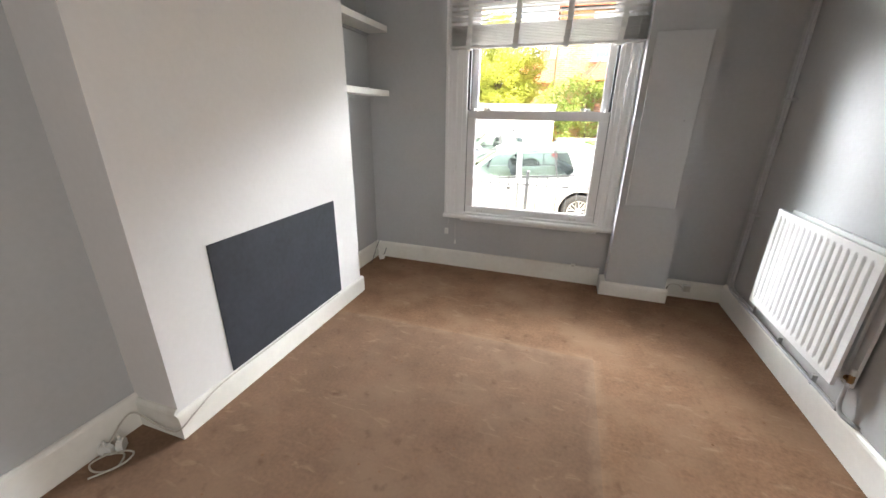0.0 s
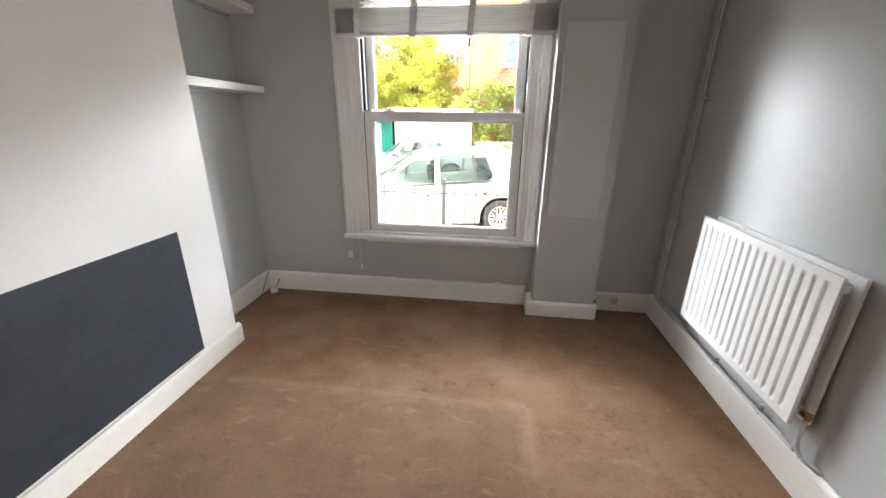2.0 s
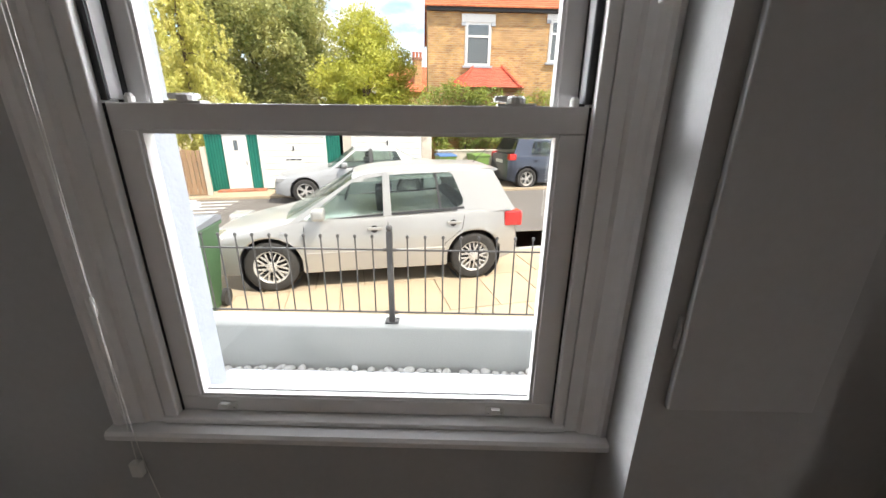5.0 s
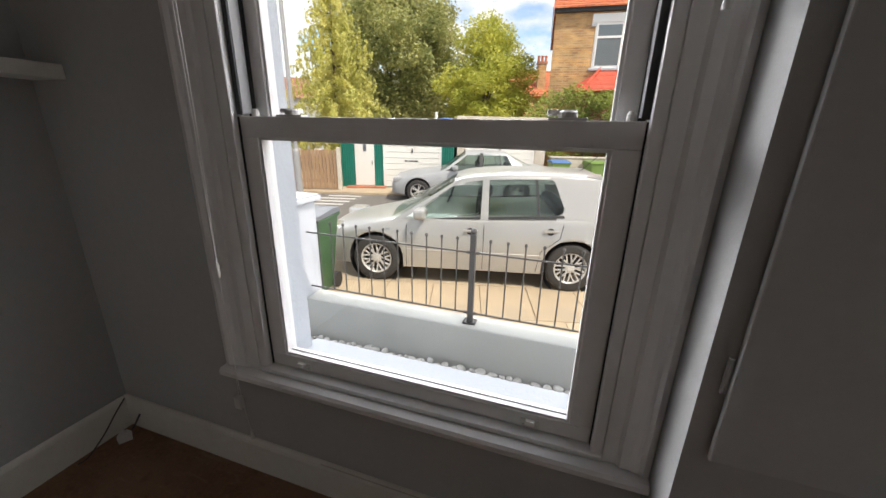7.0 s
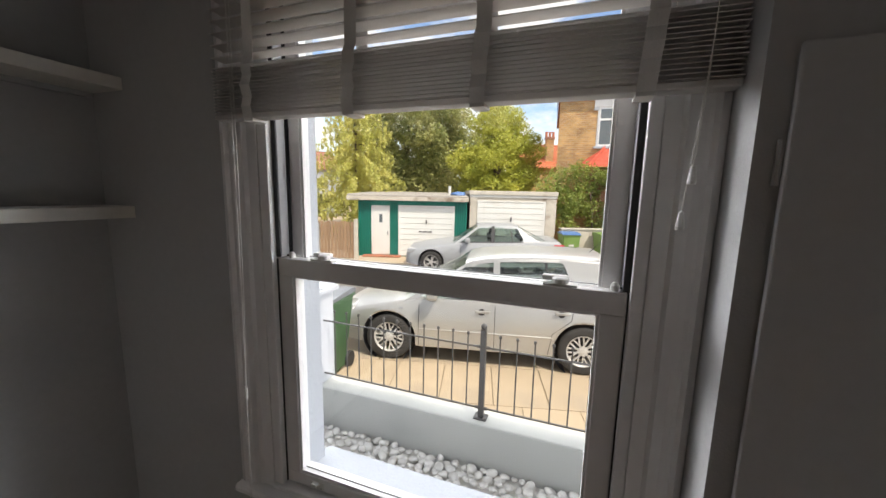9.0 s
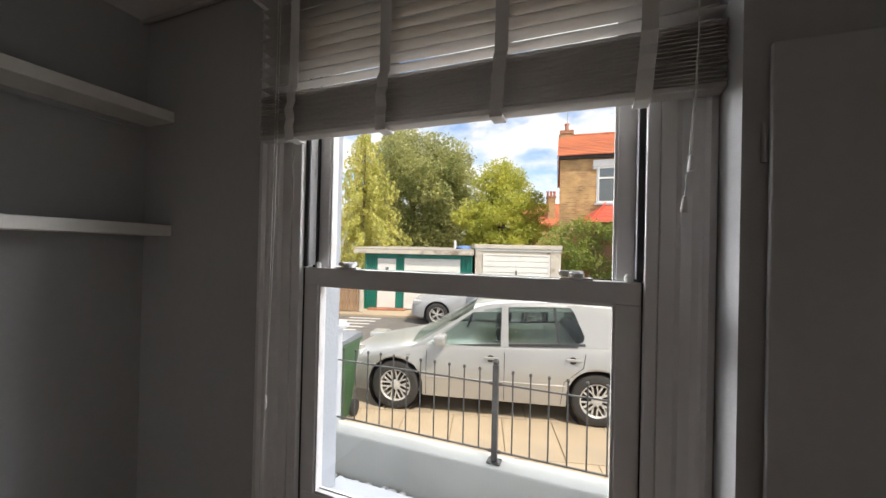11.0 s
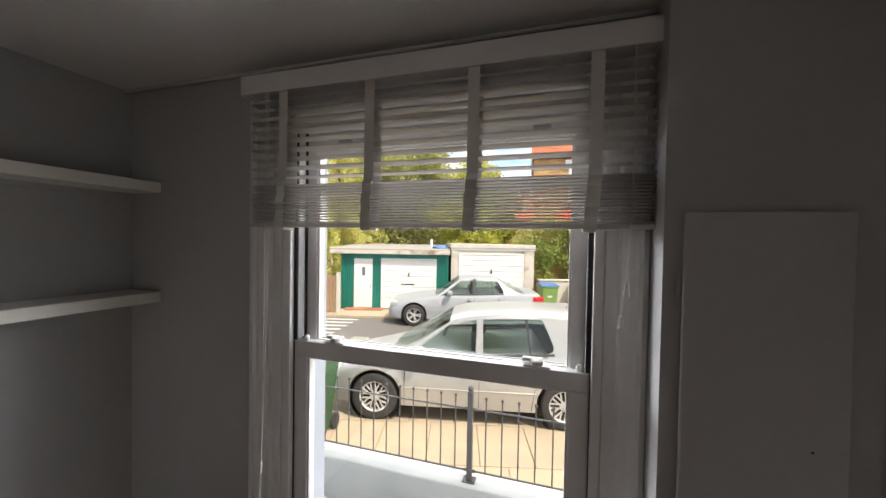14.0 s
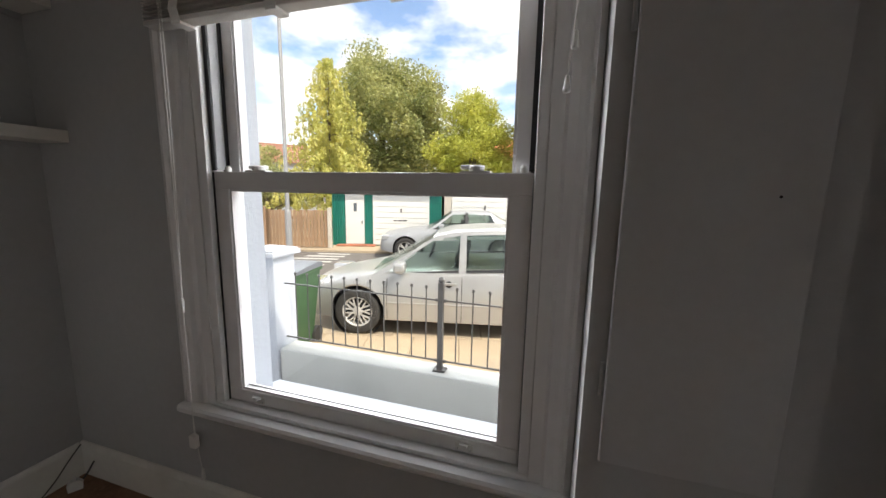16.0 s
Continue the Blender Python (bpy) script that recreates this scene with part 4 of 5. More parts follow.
wheelie_bin(-2.68, 6.0, ZP, 8, M_BIN, M_BINLID, "dark green wheelie bin standing on the pavement")


# ---------- cars ----------
def lerp_table(tab, x):
    """A smooth line through (x, value) pairs that never overshoots them."""
    n = len(tab)
    if x <= tab[0][0]:
        return tab[0][1]
    if x >= tab[-1][0]:
        return tab[-1][1]
    d = [(tab[i + 1][1] - tab[i][1]) / (tab[i + 1][0] - tab[i][0]) for i in range(n - 1)]
    m = [d[0]] + [2 * p * q / (p + q) if p * q > 0 else 0.0 for p, q in zip(d, d[1:])] + [d[-1]]
    for i in range(n - 1):
        if x <= tab[i + 1][0]:
            h = tab[i + 1][0] - tab[i][0]
            t = (x - tab[i][0]) / h
            return tab[i][1] * (1 + 2 * t) * (1 - t) ** 2 + h * m[i] * t * (1 - t) ** 2 + tab[i + 1][1] * t * t * (3 - 2 * t) + h * m[i + 1] * t * t * (t - 1)


def wheel(parent, x, y, r, side, spokes):
    w = part("wheel", lathe(B(), [(r * 0.66, -0.09), (r * 0.9, -0.1), (r * 0.985, -0.085), (r, -0.05), (r, 0.05), (r * 0.985, 0.085), (r * 0.9, 0.1), (r * 0.66, 0.09), (r * 0.66, -0.09)], (0, 0, 0), "y", 36, False), M_TYRE, parent, "dusty black tyre", True)
    w.location = (x, y, r)
    f = side * 0.075
    part("rim", lathe(B(), [(r * 0.60, f - side * 0.12), (r * 0.60, f), (r * 0.64, f + side * 0.012), (r * 0.68, f + side * 0.01), (r * 0.68, f - side * 0.12)], (0, 0, 0), "y", 36, False), M_ALLOY, w, "alloy rim ring")
    part("brake_disc", lathe(B(), [(0.002, f - side * 0.06), (r * 0.42, f - side * 0.06), (r * 0.42, f - side * 0.075)], (0, 0, 0), "y", 24), M_TRIM, w)
    bm = B()
    for k in range(spokes):
        a = 2 * math.pi * k / spokes
        for da, db in (((-0.22, 0.20), (0.22, -0.20)) if spokes > 7 else ((-0.10, -0.16), (0.10, 0.16))):
            p0 = Vector((math.cos(a + da) * r * 0.16, 0, math.sin(a + da) * r * 0.16))
            p1 = Vector((math.cos(a + db) * r * 0.62, 0, math.sin(a + db) * r * 0.62))
            d = (p1 - p0).normalized()
            s = Vector((-d.z, 0, d.x)) * (0.0085 if spokes > 7 else 0.012)
            q = [p0 - s, p1 - s, p1 + s, p0 + s]
            prism(bm, [(v.x, v.z) for v in q], "y", f - side * 0.022, f - side * 0.002)
    part("spokes", bm, M_ALLOY, w, "crossed alloy spokes")
    part("hub_cap", lathe(B(), [(r * 0.17, f - side * 0.03), (r * 0.17, f + side * 0.002), (r * 0.1, f + side * 0.008), (0.002, f + side * 0.009)], (0, 0, 0), "y", 18), M_ALLOY, w)


def car(label, x, y, z, rz, paint, spec, spokes=9):
    """x ahead: nose at 0, tail at spec['L']; the body's middle at y 0. The side at -y faces the house."""
    t = thing("car", x, y, z, label, "car", rz)
    L, r, xf, xr, hw = spec["L"], spec["r"], spec["xf"], spec["xr"], spec["hw"]
    top, wid = spec["top"], spec["wid"]
    x0, x1, x2, x3 = spec["gh"]          # windscreen foot, roof front, roof rear, rear glass foot
    stations = sorted({round(L * i / 60, 3) for i in range(61)} | {round(c + (r + 0.055) * math.cos(math.pi * k / 16), 3) for c in (xf, xr) for k in range(17)})

    def zbot(px):
        low = spec["sill"] + 0.05 * max(0.0, 1 - px / 0.3) + 0.10 * max(0.0, 1 - (L - px) / 0.4)
        for c in (xf, xr):
            d = abs(px - c)
            if d < r + 0.055:
                low = max(low, r + math.sqrt(max(0.0, (r + 0.055) ** 2 - d * d)))
        return low

    bm = B()
    rings = []
    for px in stations:
        zt, w, zb = lerp_table(top, px), lerp_table(wid, px), zbot(px)
        mid = (zt - 0.1) * 0.55 + spec["sill"] * 0.45
        arch = 0.05 * max(0.0, min(1.0, (x0 + 0.2 - px) / 0.5))
        prof = [(0.0, zt), (0.35, zt - 0.004 - arch * 0.15), (0.62, zt - 0.010 - arch * 0.5), (0.86, zt - 0.022 - arch), (0.935, zt - 0.05 - arch), (0.962, zt - 0.10 - arch * 0.6), (0.99, mid + 0.09), (1.0, max(mid, zb + 0.02)), (0.995, max(mid - 0.13, zb + 0.012)), (0.97, zb)]
        ring = [(-u * w, max(v, zb)) for u, v in prof][::-1] + [(u * w, max(v, zb)) for u, v in prof[1:]]
        rings.append([bm.verts.new((px, a, b)) for a, b in ring])
    for q, s in zip(rings, rings[1:]):
        for k in range(len(q) - 1):
            bm.faces.new((q[k], q[k + 1], s[k + 1], s[k]))
    bm.faces.new(rings[0]), bm.faces.new(rings[-1][::-1])
    bmesh.ops.remove_doubles(bm, verts=bm.verts, dist=0.0005)
    body = part("body", bm, paint, t, "", True)
    md = body.modifiers.new("edges", "EDGE_SPLIT")
    md.split_angle = radians(38)
    # dark underside and arches
    part("underbody", boxed(0.35, L - 0.3, -hw + 0.22, hw - 0.22, 0.17, 0.5), M_TRIM, t)
    for c in (xf, xr):
        for s in (-1, 1):
            part("wheel_arch_liner", lathe(B(), [(r + 0.05, s * (hw - 0.27)), (r + 0.054, s * (hw - 0.045))], (c, 0, r), "y", 24, False), M_TRIM, t)
    for c in (xf, xr):
        for s in (-1, 1):
            wheel(t, c, s * (hw - 0.115), r, s, spokes)
    # greenhouse
    belt, roof = spec["belt"], spec["roof"]
    yb, yr = hw - 0.06, hw - spec["tumble"]

    def side(px, k, s, off=0.0):
        zb_, zr_ = lerp_table(belt, px) - 0.075, lerp_table(roof, px)
        return Vector((px, s * (yb + (yr - yb) * k + off), zb_ + (zr_ - zb_) * k))

    def panel(poly, s, th, off=0.0):
        bm = B()
        lo = [bm.verts.new(side(a, k, s, off)) for a, k in poly]
        hi = [bm.verts.new(side(a, k, s, off - th)) for a, k in poly]
        bm.faces.new(lo), bm.faces.new(hi[::-1])
        for i in range(len(poly)):
            j = (i + 1) % len(poly)
            bm.faces.new((lo[i], lo[j], hi[j], hi[i]))
        return bm

    bm = B()
    rows = []
    for i in range(15):
        px = x1 + (x2 - x1) * i / 14
        zr_ = lerp_table(roof, px)
        rows.append([bm.verts.new((px, v * yr, zr_ + h)) for v, h in ((-1.0, -0.035), (-0.985, 0.0), (-0.9, 0.022), (-0.5, 0.038), (0, 0.042), (0.5, 0.038), (0.9, 0.022), (0.985, 0.0), (1.0, -0.035))])
    for q, s in zip(rows, rows[1:]):
        for k in range(8):
            bm.faces.new((q[k], q[k + 1], s[k + 1], s[k]))
    part("roof", bm, paint, t, "", True)
    pb, pc = spec["pb"], spec["pc"]
    ta = lambda k: x0 + (x1 - x0) * k
    tc_ = lambda k: x3 + (x2 - x3) * k
    for s in (-1, 1):
        for nm, poly in (("a_pillar", [(ta(0.0), 0), (ta(0) + 0.13, 0), (ta(1.0) + 0.09, 1), (ta(1.0), 1)]), ("b_pillar", [(pb - 0.05, 0), (pb + 0.05, 0), (pb + 0.04, 1), (pb - 0.04, 1)]), ("c_pillar", [(pc - 0.12, 0), (tc_(0), 0), (tc_(0.35), 0.35), (tc_(0.7), 0.7), (tc_(1), 1), (pc - spec["cslant"] - 0.05, 1), (pc - spec["cslant"] * 0.94 - 0.05, 0.94), (pc - spec["cslant"] * 0.9 - 0.01, 0.89), (pc - 0.02, 0.30), (pc - 0.04, 0.19), (pc - 0.09, 0.15)])):
            part(nm, panel(poly, s, 0.03), paint if nm != "b_pillar" or not spec["dark_b"] else M_TRIM, t)
        part("roof_rail", panel([(x1, 0.93), (x2, 0.93), (x2, 1.02), (x1, 1.02)], s, 0.035, 0.002), paint, t)
        part("belt_trim", panel([(x0 + 0.16, 0.10), (pc - 0.01, 0.10), (pc - 0.02, 0.155), (x0 + 0.22, 0.155)], s, 0.02, 0.004), M_TRIM, t)
        fa = lambda k: ta(k) + 0.12
        for poly in ([(fa(0.15), 0.15), (pb - 0.05, 0.15), (pb - 0.042, 0.94), (fa(0.94) - 0.02, 0.94)], [(pb + 0.05, 0.15), (pc - 0.09, 0.15), (pc - 0.04, 0.19), (pc - 0.02, 0.30), (pc - spec["cslant"] * 0.9 - 0.01, 0.89), (pc - spec["cslant"] * 0.94 - 0.05, 0.94), (pb + 0.042, 0.94)]):
            part("side_window", panel(poly, s, 0.006, -0.008), G_CAR, t, "tinted side window")
        part("window_divider", panel([(pc - 0.34, 0.15), (pc - 0.31, 0.15), (pc - 0.31 - spec["cslant"] * 0.3, 0.94), (pc - 0.34 - spec["cslant"] * 0.3, 0.94)], s, 0.012, 0.0), M_TRIM, t)
        # door seams, handles, moulding, mirror
        zb0 = spec["sill"] + 0.02

        def seam(pts):
            bm = B()
            tube(bm, pts, 0.0045, 5)
            part("door_seam", bm, M_TRIM, t)
        w_at = lambda px, f=0.992: s * lerp_table(wid, px) * f
        for px in (x0 + 0.22, pb):
            seam([(px, w_at(px, 0.962), lerp_table(top, px) - 0.10), (px, w_at(px, 0.992), 0.68), (px, w_at(px, 0.999), 0.5), (px, w_at(px, 0.975), zb0)])
        px = xr - r - 0.10
        seam([(pc - 0.02, w_at(pc, 0.962), lerp_table(top, pc) - 0.10), (pc - 0.05, w_at(pc, 0.990), 0.70), (px + 0.02, w_at(px, 0.998), 0.52), (px - 0.02, w_at(px, 0.975), zb0)])
        for px in (pb - 0.16, pc - 0.16):
            zz = lerp_table(top, px) - 0.17
            h = part("door_handle", boxed(px - 0.09, px + 0.09, min(w_at(px, 0.985), w_at(px, 1.02)), max(w_at(px, 0.985), w_at(px, 1.02)), zz - 0.016, zz + 0.016, bev=0.007), paint, t)
            part("handle_recess", lathe(B(), [(0.045, 0), (0.045, 0.004)], (px - 0.01, w_at(px, 0.982), zz - 0.01), "y", 16), M_TRIM, h)
        bm = B()
        xa, xb = xf + r + 0.10, xr - r - 0.08
        n = 10
        ptsm = [(xa + (xb - xa) * i / n) for i in range(n + 1)]
        tube(bm, [(p, w_at(p, 1.0), 0.47) for p in ptsm], 0.009, 6)
        part("side_moulding", bm, paint, t)
        mx = x0 + 0.42
        bm = boxed(mx - 0.08, mx + 0.07, min(s * (yb + 0.03), s * (yb + 0.24)), max(s * (yb + 0.03), s * (yb + 0.24)), lerp_table(belt, mx) + 0.0, lerp_table(belt, mx) + 0.13, bev=0.035)
        part("mirror", bm, paint, t, "rounded door mirror in body colour")
        part("mirror_base", boxed(mx - 0.03, mx + 0.05, min(s * (yb - 0.03), s * (yb + 0.06)), max(s * (yb - 0.03), s * (yb + 0.06)), lerp_table(belt, mx) - 0.01, lerp_table(belt, mx) + 0.05, bev=0.01), M_TRIM, t)
        wl_ = lerp_table(wid, L - spec["tl"] * 0.75)
        part("tail_lamp", boxed(L - spec["tl"], L + 0.006, min(s * wl_ * 0.76, s * wl_ * 1.015), max(s * wl_ * 0.76, s * wl_ * 1.015), spec["tlz"], spec["tlz"] + 0.2, bev=0.025), M_TAIL, t, "red tail lamp cluster")
        wf_ = lerp_table(wid, 0.2)
        part("headlamp", boxed(0.05, 0.34, min(s * wf_ * 0.55, s * wf_ * 0.985), max(s * wf_ * 0.55, s * wf_ * 0.985), 0.56, 0.70, bev=0.03), M_HEADL, t, "clear glass headlamp")
        part("side_repeater", boxed(x0 - 0.05, x0 + 0.01, min(w_at(x0, 0.98), w_at(x0, 1.0)), max(w_at(x0, 0.98), w_at(x0, 1.0)), 0.72, 0.745, bev=0.004), M_HEADL, t)

    def screen(name, xa, za, ya, xb, zb_, y2):
        bm = B()
        g = []
        for k in (0.0, 0.5, 1.0):
            row = []
            for v in (-1, -0.5, 0, 0.5, 1):
                bow = -0.06 * (1 - v * v) * (1 if xa < xb else -1)
                row.append(bm.verts.new((xa + (xb - xa) * k + bow, v * (ya + (y2 - ya) * k), za + (zb_ - za) * k)))
            g.append(row)
        for q, s in zip(g, g[1:]):
            for k in range(4):
                bm.faces.new((q[k], q[k + 1], s[k + 1], s[k]))
        bmesh.ops.solidify(bm, geom=list(bm.faces), thickness=0.005)
        part(name, bm, G_CAR, t, "curved tinted screen", True)

    screen("windscreen", x0 + 0.02, lerp_table(belt, x0) - 0.01, yb - 0.03, x1 + 0.02, lerp_table(roof, x1) + 0.01, yr - 0.02)
    screen("rear_screen", x3 - 0.02, lerp_table(belt, x3) - 0.01, yb - 0.05, x2 - 0.02, lerp_table(roof, x2) + 0.01, yr - 0.02)
    # cabin
    part("dashboard", boxed(x0 + 0.12, x0 + 0.55, -yb + 0.06, yb - 0.06, 0.6, lerp_table(belt, x0) - 0.01, bev=0.03), M_SEAT, t)
    for s in (-0.36, 0.36):
        bm = boxed(pb - 0.62, pb - 0.08, s - 0.25, s + 0.25, 0.42, 0.58, bev=0.05)
        box(bm, pb - 0.12, pb + 0.06, s - 0.24, s + 0.24, 0.56, 1.10, bev=0.06)
        st = part("front_seat", bm, M_SEAT, t)
        part("headrest", boxed(pb + 0.0, pb + 0.09, s - 0.13, s + 0.13, 1.13, 1.27, bev=0.035), M_SEAT, st)
    bm = boxed(pc - 0.55, pc - 0.05, -yb + 0.14, yb - 0.14, 0.42, 0.6, bev=0.05)
    box(bm, pc - 0.10, pc + 0.08, -yb + 0.14, yb - 0.14, 0.58, 1.06, bev=0.05)
    part("rear_bench", bm, M_SEAT, t)
    bm = B()
    tube(bm, [(x0 + 0.66 + 0.06 * math.sin(a), 0.36 + 0.18 * math.cos(a), 0.93 + 0.17 * math.sin(a)) for a in [2 * math.pi * k / 20 for k in range(21)]], 0.016, 6)
    part("steering_wheel", bm, M_SEAT, t)
    part("number_plate", boxed(L - 0.005, L + 0.012, -0.26, 0.26, spec["tlz"] - 0.12, spec["tlz"] - 0.01), M_GDOOR, t)
    if spec["aerial"]:
        zs = lerp_table(roof, x2)
        part("roof_spoiler", prism(B(), [(x2 - 0.16, zs + 0.036), (x2 + 0.06, zs + 0.03), (x2 + 0.075, zs + 0.012), (x2 + 0.05, zs), (x2 - 0.16, zs - 0.01)], "y", -yr + 0.03, yr - 0.03), paint, t)
        part("aerial", tube(B(), [(x2 - 0.12, 0, lerp_table(roof, x2) + 0.035), (x2 + 0.10, 0, lerp_table(roof, x2) + 0.25)], 0.005, 6), M_TRIM, t)
    return t


HATCH = dict(L=4.03, r=0.312, xf=0.87, xr=3.38, hw=0.868, sill=0.22,
    top=[(0, 0.50), (0.05, 0.60), (0.14, 0.665), (0.35, 0.735), (0.7, 0.815), (1.05, 0.875), (1.3, 0.90), (2.2, 0.925), (3.2, 0.965), (3.80, 0.985), (3.93, 0.95), (3.99, 0.80), (4.03, 0.60)],
    wid=[(0, 0.50), (0.05, 0.62), (0.15, 0.72), (0.35, 0.80), (0.7, 0.85), (1.1, 0.868), (3.3, 0.868), (3.7, 0.835), (3.93, 0.78), (4.03, 0.68)],
    belt=[(1.0, 0.885), (1.4, 0.90), (2.2, 0.93), (3.2, 0.97), (4.1, 1.0)],
    roof=[(1.0, 0.9), (1.8, 1.29), (1.95, 1.345), (2.2, 1.385), (2.6, 1.413), (3.1, 1.422), (3.5, 1.412), (3.8, 1.385), (4.1, 1.35)],
    gh=(1.06, 1.86, 3.66, 3.93), pb=2.27, pc=3.26, cslant=0.15, tumble=0.24, dark_b=False, tl=0.24, tlz=0.70, aerial=True)
SEDAN = dict(L=4.52, r=0.32, xf=0.76, xr=3.52, hw=0.90, sill=0.22,
    top=[(0, 0.60), (0.08, 0.70), (0.5, 0.82), (1.4, 0.94), (2.4, 0.96), (3.5, 1.0), (4.0, 1.03), (4.4, 1.03), (4.52, 0.80)],
    wid=[(0, 0.66), (0.12, 0.78), (0.5, 0.87), (1.0, 0.90), (3.6, 0.90), (4.3, 0.85), (4.52, 0.76)],
    belt=[(1.3, 0.93), (2.4, 0.955), (4.1, 1.02)], roof=[(2.0, 1.36), (2.5, 1.39), (2.9, 1.39), (3.3, 1.35), (4.1, 1.15)],
    gh=(1.38, 2.08, 3.25, 4.0), pb=2.52, pc=3.40, cslant=0.18, tumble=0.30, dark_b=True, tl=0.30, tlz=0.72, aerial=False)
SUV = dict(HATCH, top=[(0, 0.70), (0.1, 0.85), (0.5, 1.0), (1.15, 1.08), (2.2, 1.10), (3.95, 1.14), (4.08, 1.1), (4.15, 0.7)],
    belt=[(1.0, 1.06), (4.1, 1.13)], roof=[(1.8, 1.56), (2.4, 1.60), (3.4, 1.60), (4.1, 1.54)], tlz=0.95, r=0.35, aerial=False)


def place_car(label, spec, front, rear, z, paint, spokes):
    """front, rear: the ground points under the wheels of the side that faces the house."""
    f, b = Vector((*front, 0)), Vector((*rear, 0))
    d = (b - f).normalized()
    side = Vector((-d.y, d.x, 0)) * (1 if d.x > 0 else -1)
    o = f - d * spec["xf"] + side * (spec["hw"] - 0.1)
    return car(label, o.x, o.y, z, math.degrees(math.atan2(d.y, d.x)), paint, spec, spokes)


place_car("silver five-door hatchback parked half on the pavement", HATCH, (-2.12, 6.72), (0.31, 7.25), ZP, M_SILVER, 9)
place_car("pale silver saloon parked across the road", SEDAN, (-3.80, 12.25), (-1.15, 13.05), ZR, M_SILVER2, 5)
place_car("dark blue tall car parked across the road", SUV, (4.95, 15.85), (2.5, 15.1), ZR, M_BLUECAR, 5)

# ---------- garages ----------
GA = 19.0
gar = thing("garage", -7.05, 13.41, ZP, "teal green clad garage with white doors and flat roof", "garage", GA, group="garages")
part("wall", boxed(0.04, 3.74, 0.06, 4.5, 0, 1.94), M_GREEN, gar)
bm = B()
for a, b in ((0.0, 0.44), (1.13, 1.42), (3.34, 3.78)):
    n = round((b - a) / 0.075)
    for i in range(n):
        c = a + (b - a) * (i + 0.5) / n
        prism(bm, [(c - 0.026, 0.06), (c - 0.016, 0.025), (c + 0.016, 0.025), (c + 0.026, 0.06)], "z", 0, 1.95)
box(bm, 0.44, 1.13, 0.03, 0.06, 1.78, 1.95), box(bm, 1.42, 3.34, 0.03, 0.06, 1.80, 1.95)
for i in range(26):
    box(bm, 0.45 + i * 0.112, 0.49 + i * 0.112, 0.02, 0.035, 1.82, 1.95)
part("ribbed_cladding", bm, M_GREEN, gar, "vertical ribbed green sheeting")
bm = B()
prism(bm, [(-0.16, 1.94), (-0.18, 2.12), (0.0, 2.15), (4.7, 2.25), (4.7, 2.0)], "x", -0.32, 3.80)
part("roof", bm, M_FELT, gar, "pale grey flat felt roof with a deep fascia")
part("fascia", boxed(-0.33, 3.81, -0.20, -0.17, 1.95, 2.08), M_CONC, gar)
d = part("side_door", boxed(0.47, 1.11, 0.01, 0.05, 0.06, 1.77, bev=0.006), M_GDOOR, gar, "white flush side door")
part("door_pane", boxed(0.75, 0.86, 0.004, 0.012, 1.18, 1.47), M_DARKPANE, d)
part("door_handle", boxed(1.03, 1.06, -0.02, 0.01, 0.75, 0.88, bev=0.004), M_CHROME, d)
part("door_step", boxed(0.2, 1.5, -0.28, 0.02, 0, 0.055, bev=0.01), M_BRICK_RED, gar, "low red brick step")


def up_and_over(parent, x0, x1, z0, z1, slats):
    d = part("garage_door", boxed(x0, x1, 0.03, 0.05, z0, z1), M_GDOOR, parent, "white up-and-over door")
    h = (z1 - z0) / slats
    for i in range(slats):
        part("door_slat", prism(B(), [(0.03, z0 + i * h), (0.008, z0 + i * h + 0.012), (0.016, z0 + (i + 1) * h - 0.012), (0.03, z0 + (i + 1) * h)], "x", x0 + 0.03, x1 - 0.03), M_GDOOR, d)
    for a in ((x0 - 0.04, x0 + 0.03, z0, z1), (x1 - 0.03, x1 + 0.04, z0, z1), (x0 - 0.04, x1 + 0.04, z1, z1 + 0.05)):
        part("door_frame", boxed(a[0], a[1], 0.0, 0.05, a[2], a[3]), M_GDOOR, d)
    m = (x0 + x1) / 2
    part("door_handle", boxed(m - 0.02, m + 0.02, -0.02, 0.01, z0 + (z1 - z0) * 0.66, z0 + (z1 - z0) * 0.74), M_TRIM, d)
    return d


gd = up_and_over(gar, 1.45, 3.31, 0.03, 1.74, 9)
for a, b in ((2.12, 2.22), (2.26, 2.42), (2.44, 2.58)):
    part("notice_mark", boxed(a, b, 0.0, 0.007, 0.87, 0.91), M_TRIM, gd)
part("vent_pipe", tube(B(), [(3.15, 0.9, 2.1), (3.15, 0.9, 2.48)], 0.05, 10), M_GDOOR, gar)
gm = Matrix.Translation((-7.05, 13.41, ZP)) @ pose(0, 0, 0, 0, 0, GA)
bm = B()
bmesh.ops.create_icosphere(bm, subdivisions=3, radius=0.22)
for v in bm.verts:
    v.co *= 1 + 0.45 * noise.noise(v.co * 7)
    v.co.z = max(-0.02, v.co.z * 0.5)
    v.co.x *= 1.3
tarp = tagged(obj("tarpaulin", bm, M_BINBLUE, True), "small crumpled blue tarpaulin on the garage roof", "tarpaulin")
tarp.matrix_world = gm @ pose(3.5, 0.45, 2.175)
g2 = thing("garage", -3.40, 14.67, ZP, "cream concrete garage with a white door and peeling parapet", "garage", GA, group="garages")
part("wall", boxed(0.03, 2.9, 0.1, 4.5, 0, 2.2), M_CONC, g2)
for a, b in ((0.0, 0.24), (2.58, 2.93)):
    part("pier", boxed(a, b, 0.0, 0.1, 0, 2.12, bev=0.01), M_CONC, g2)
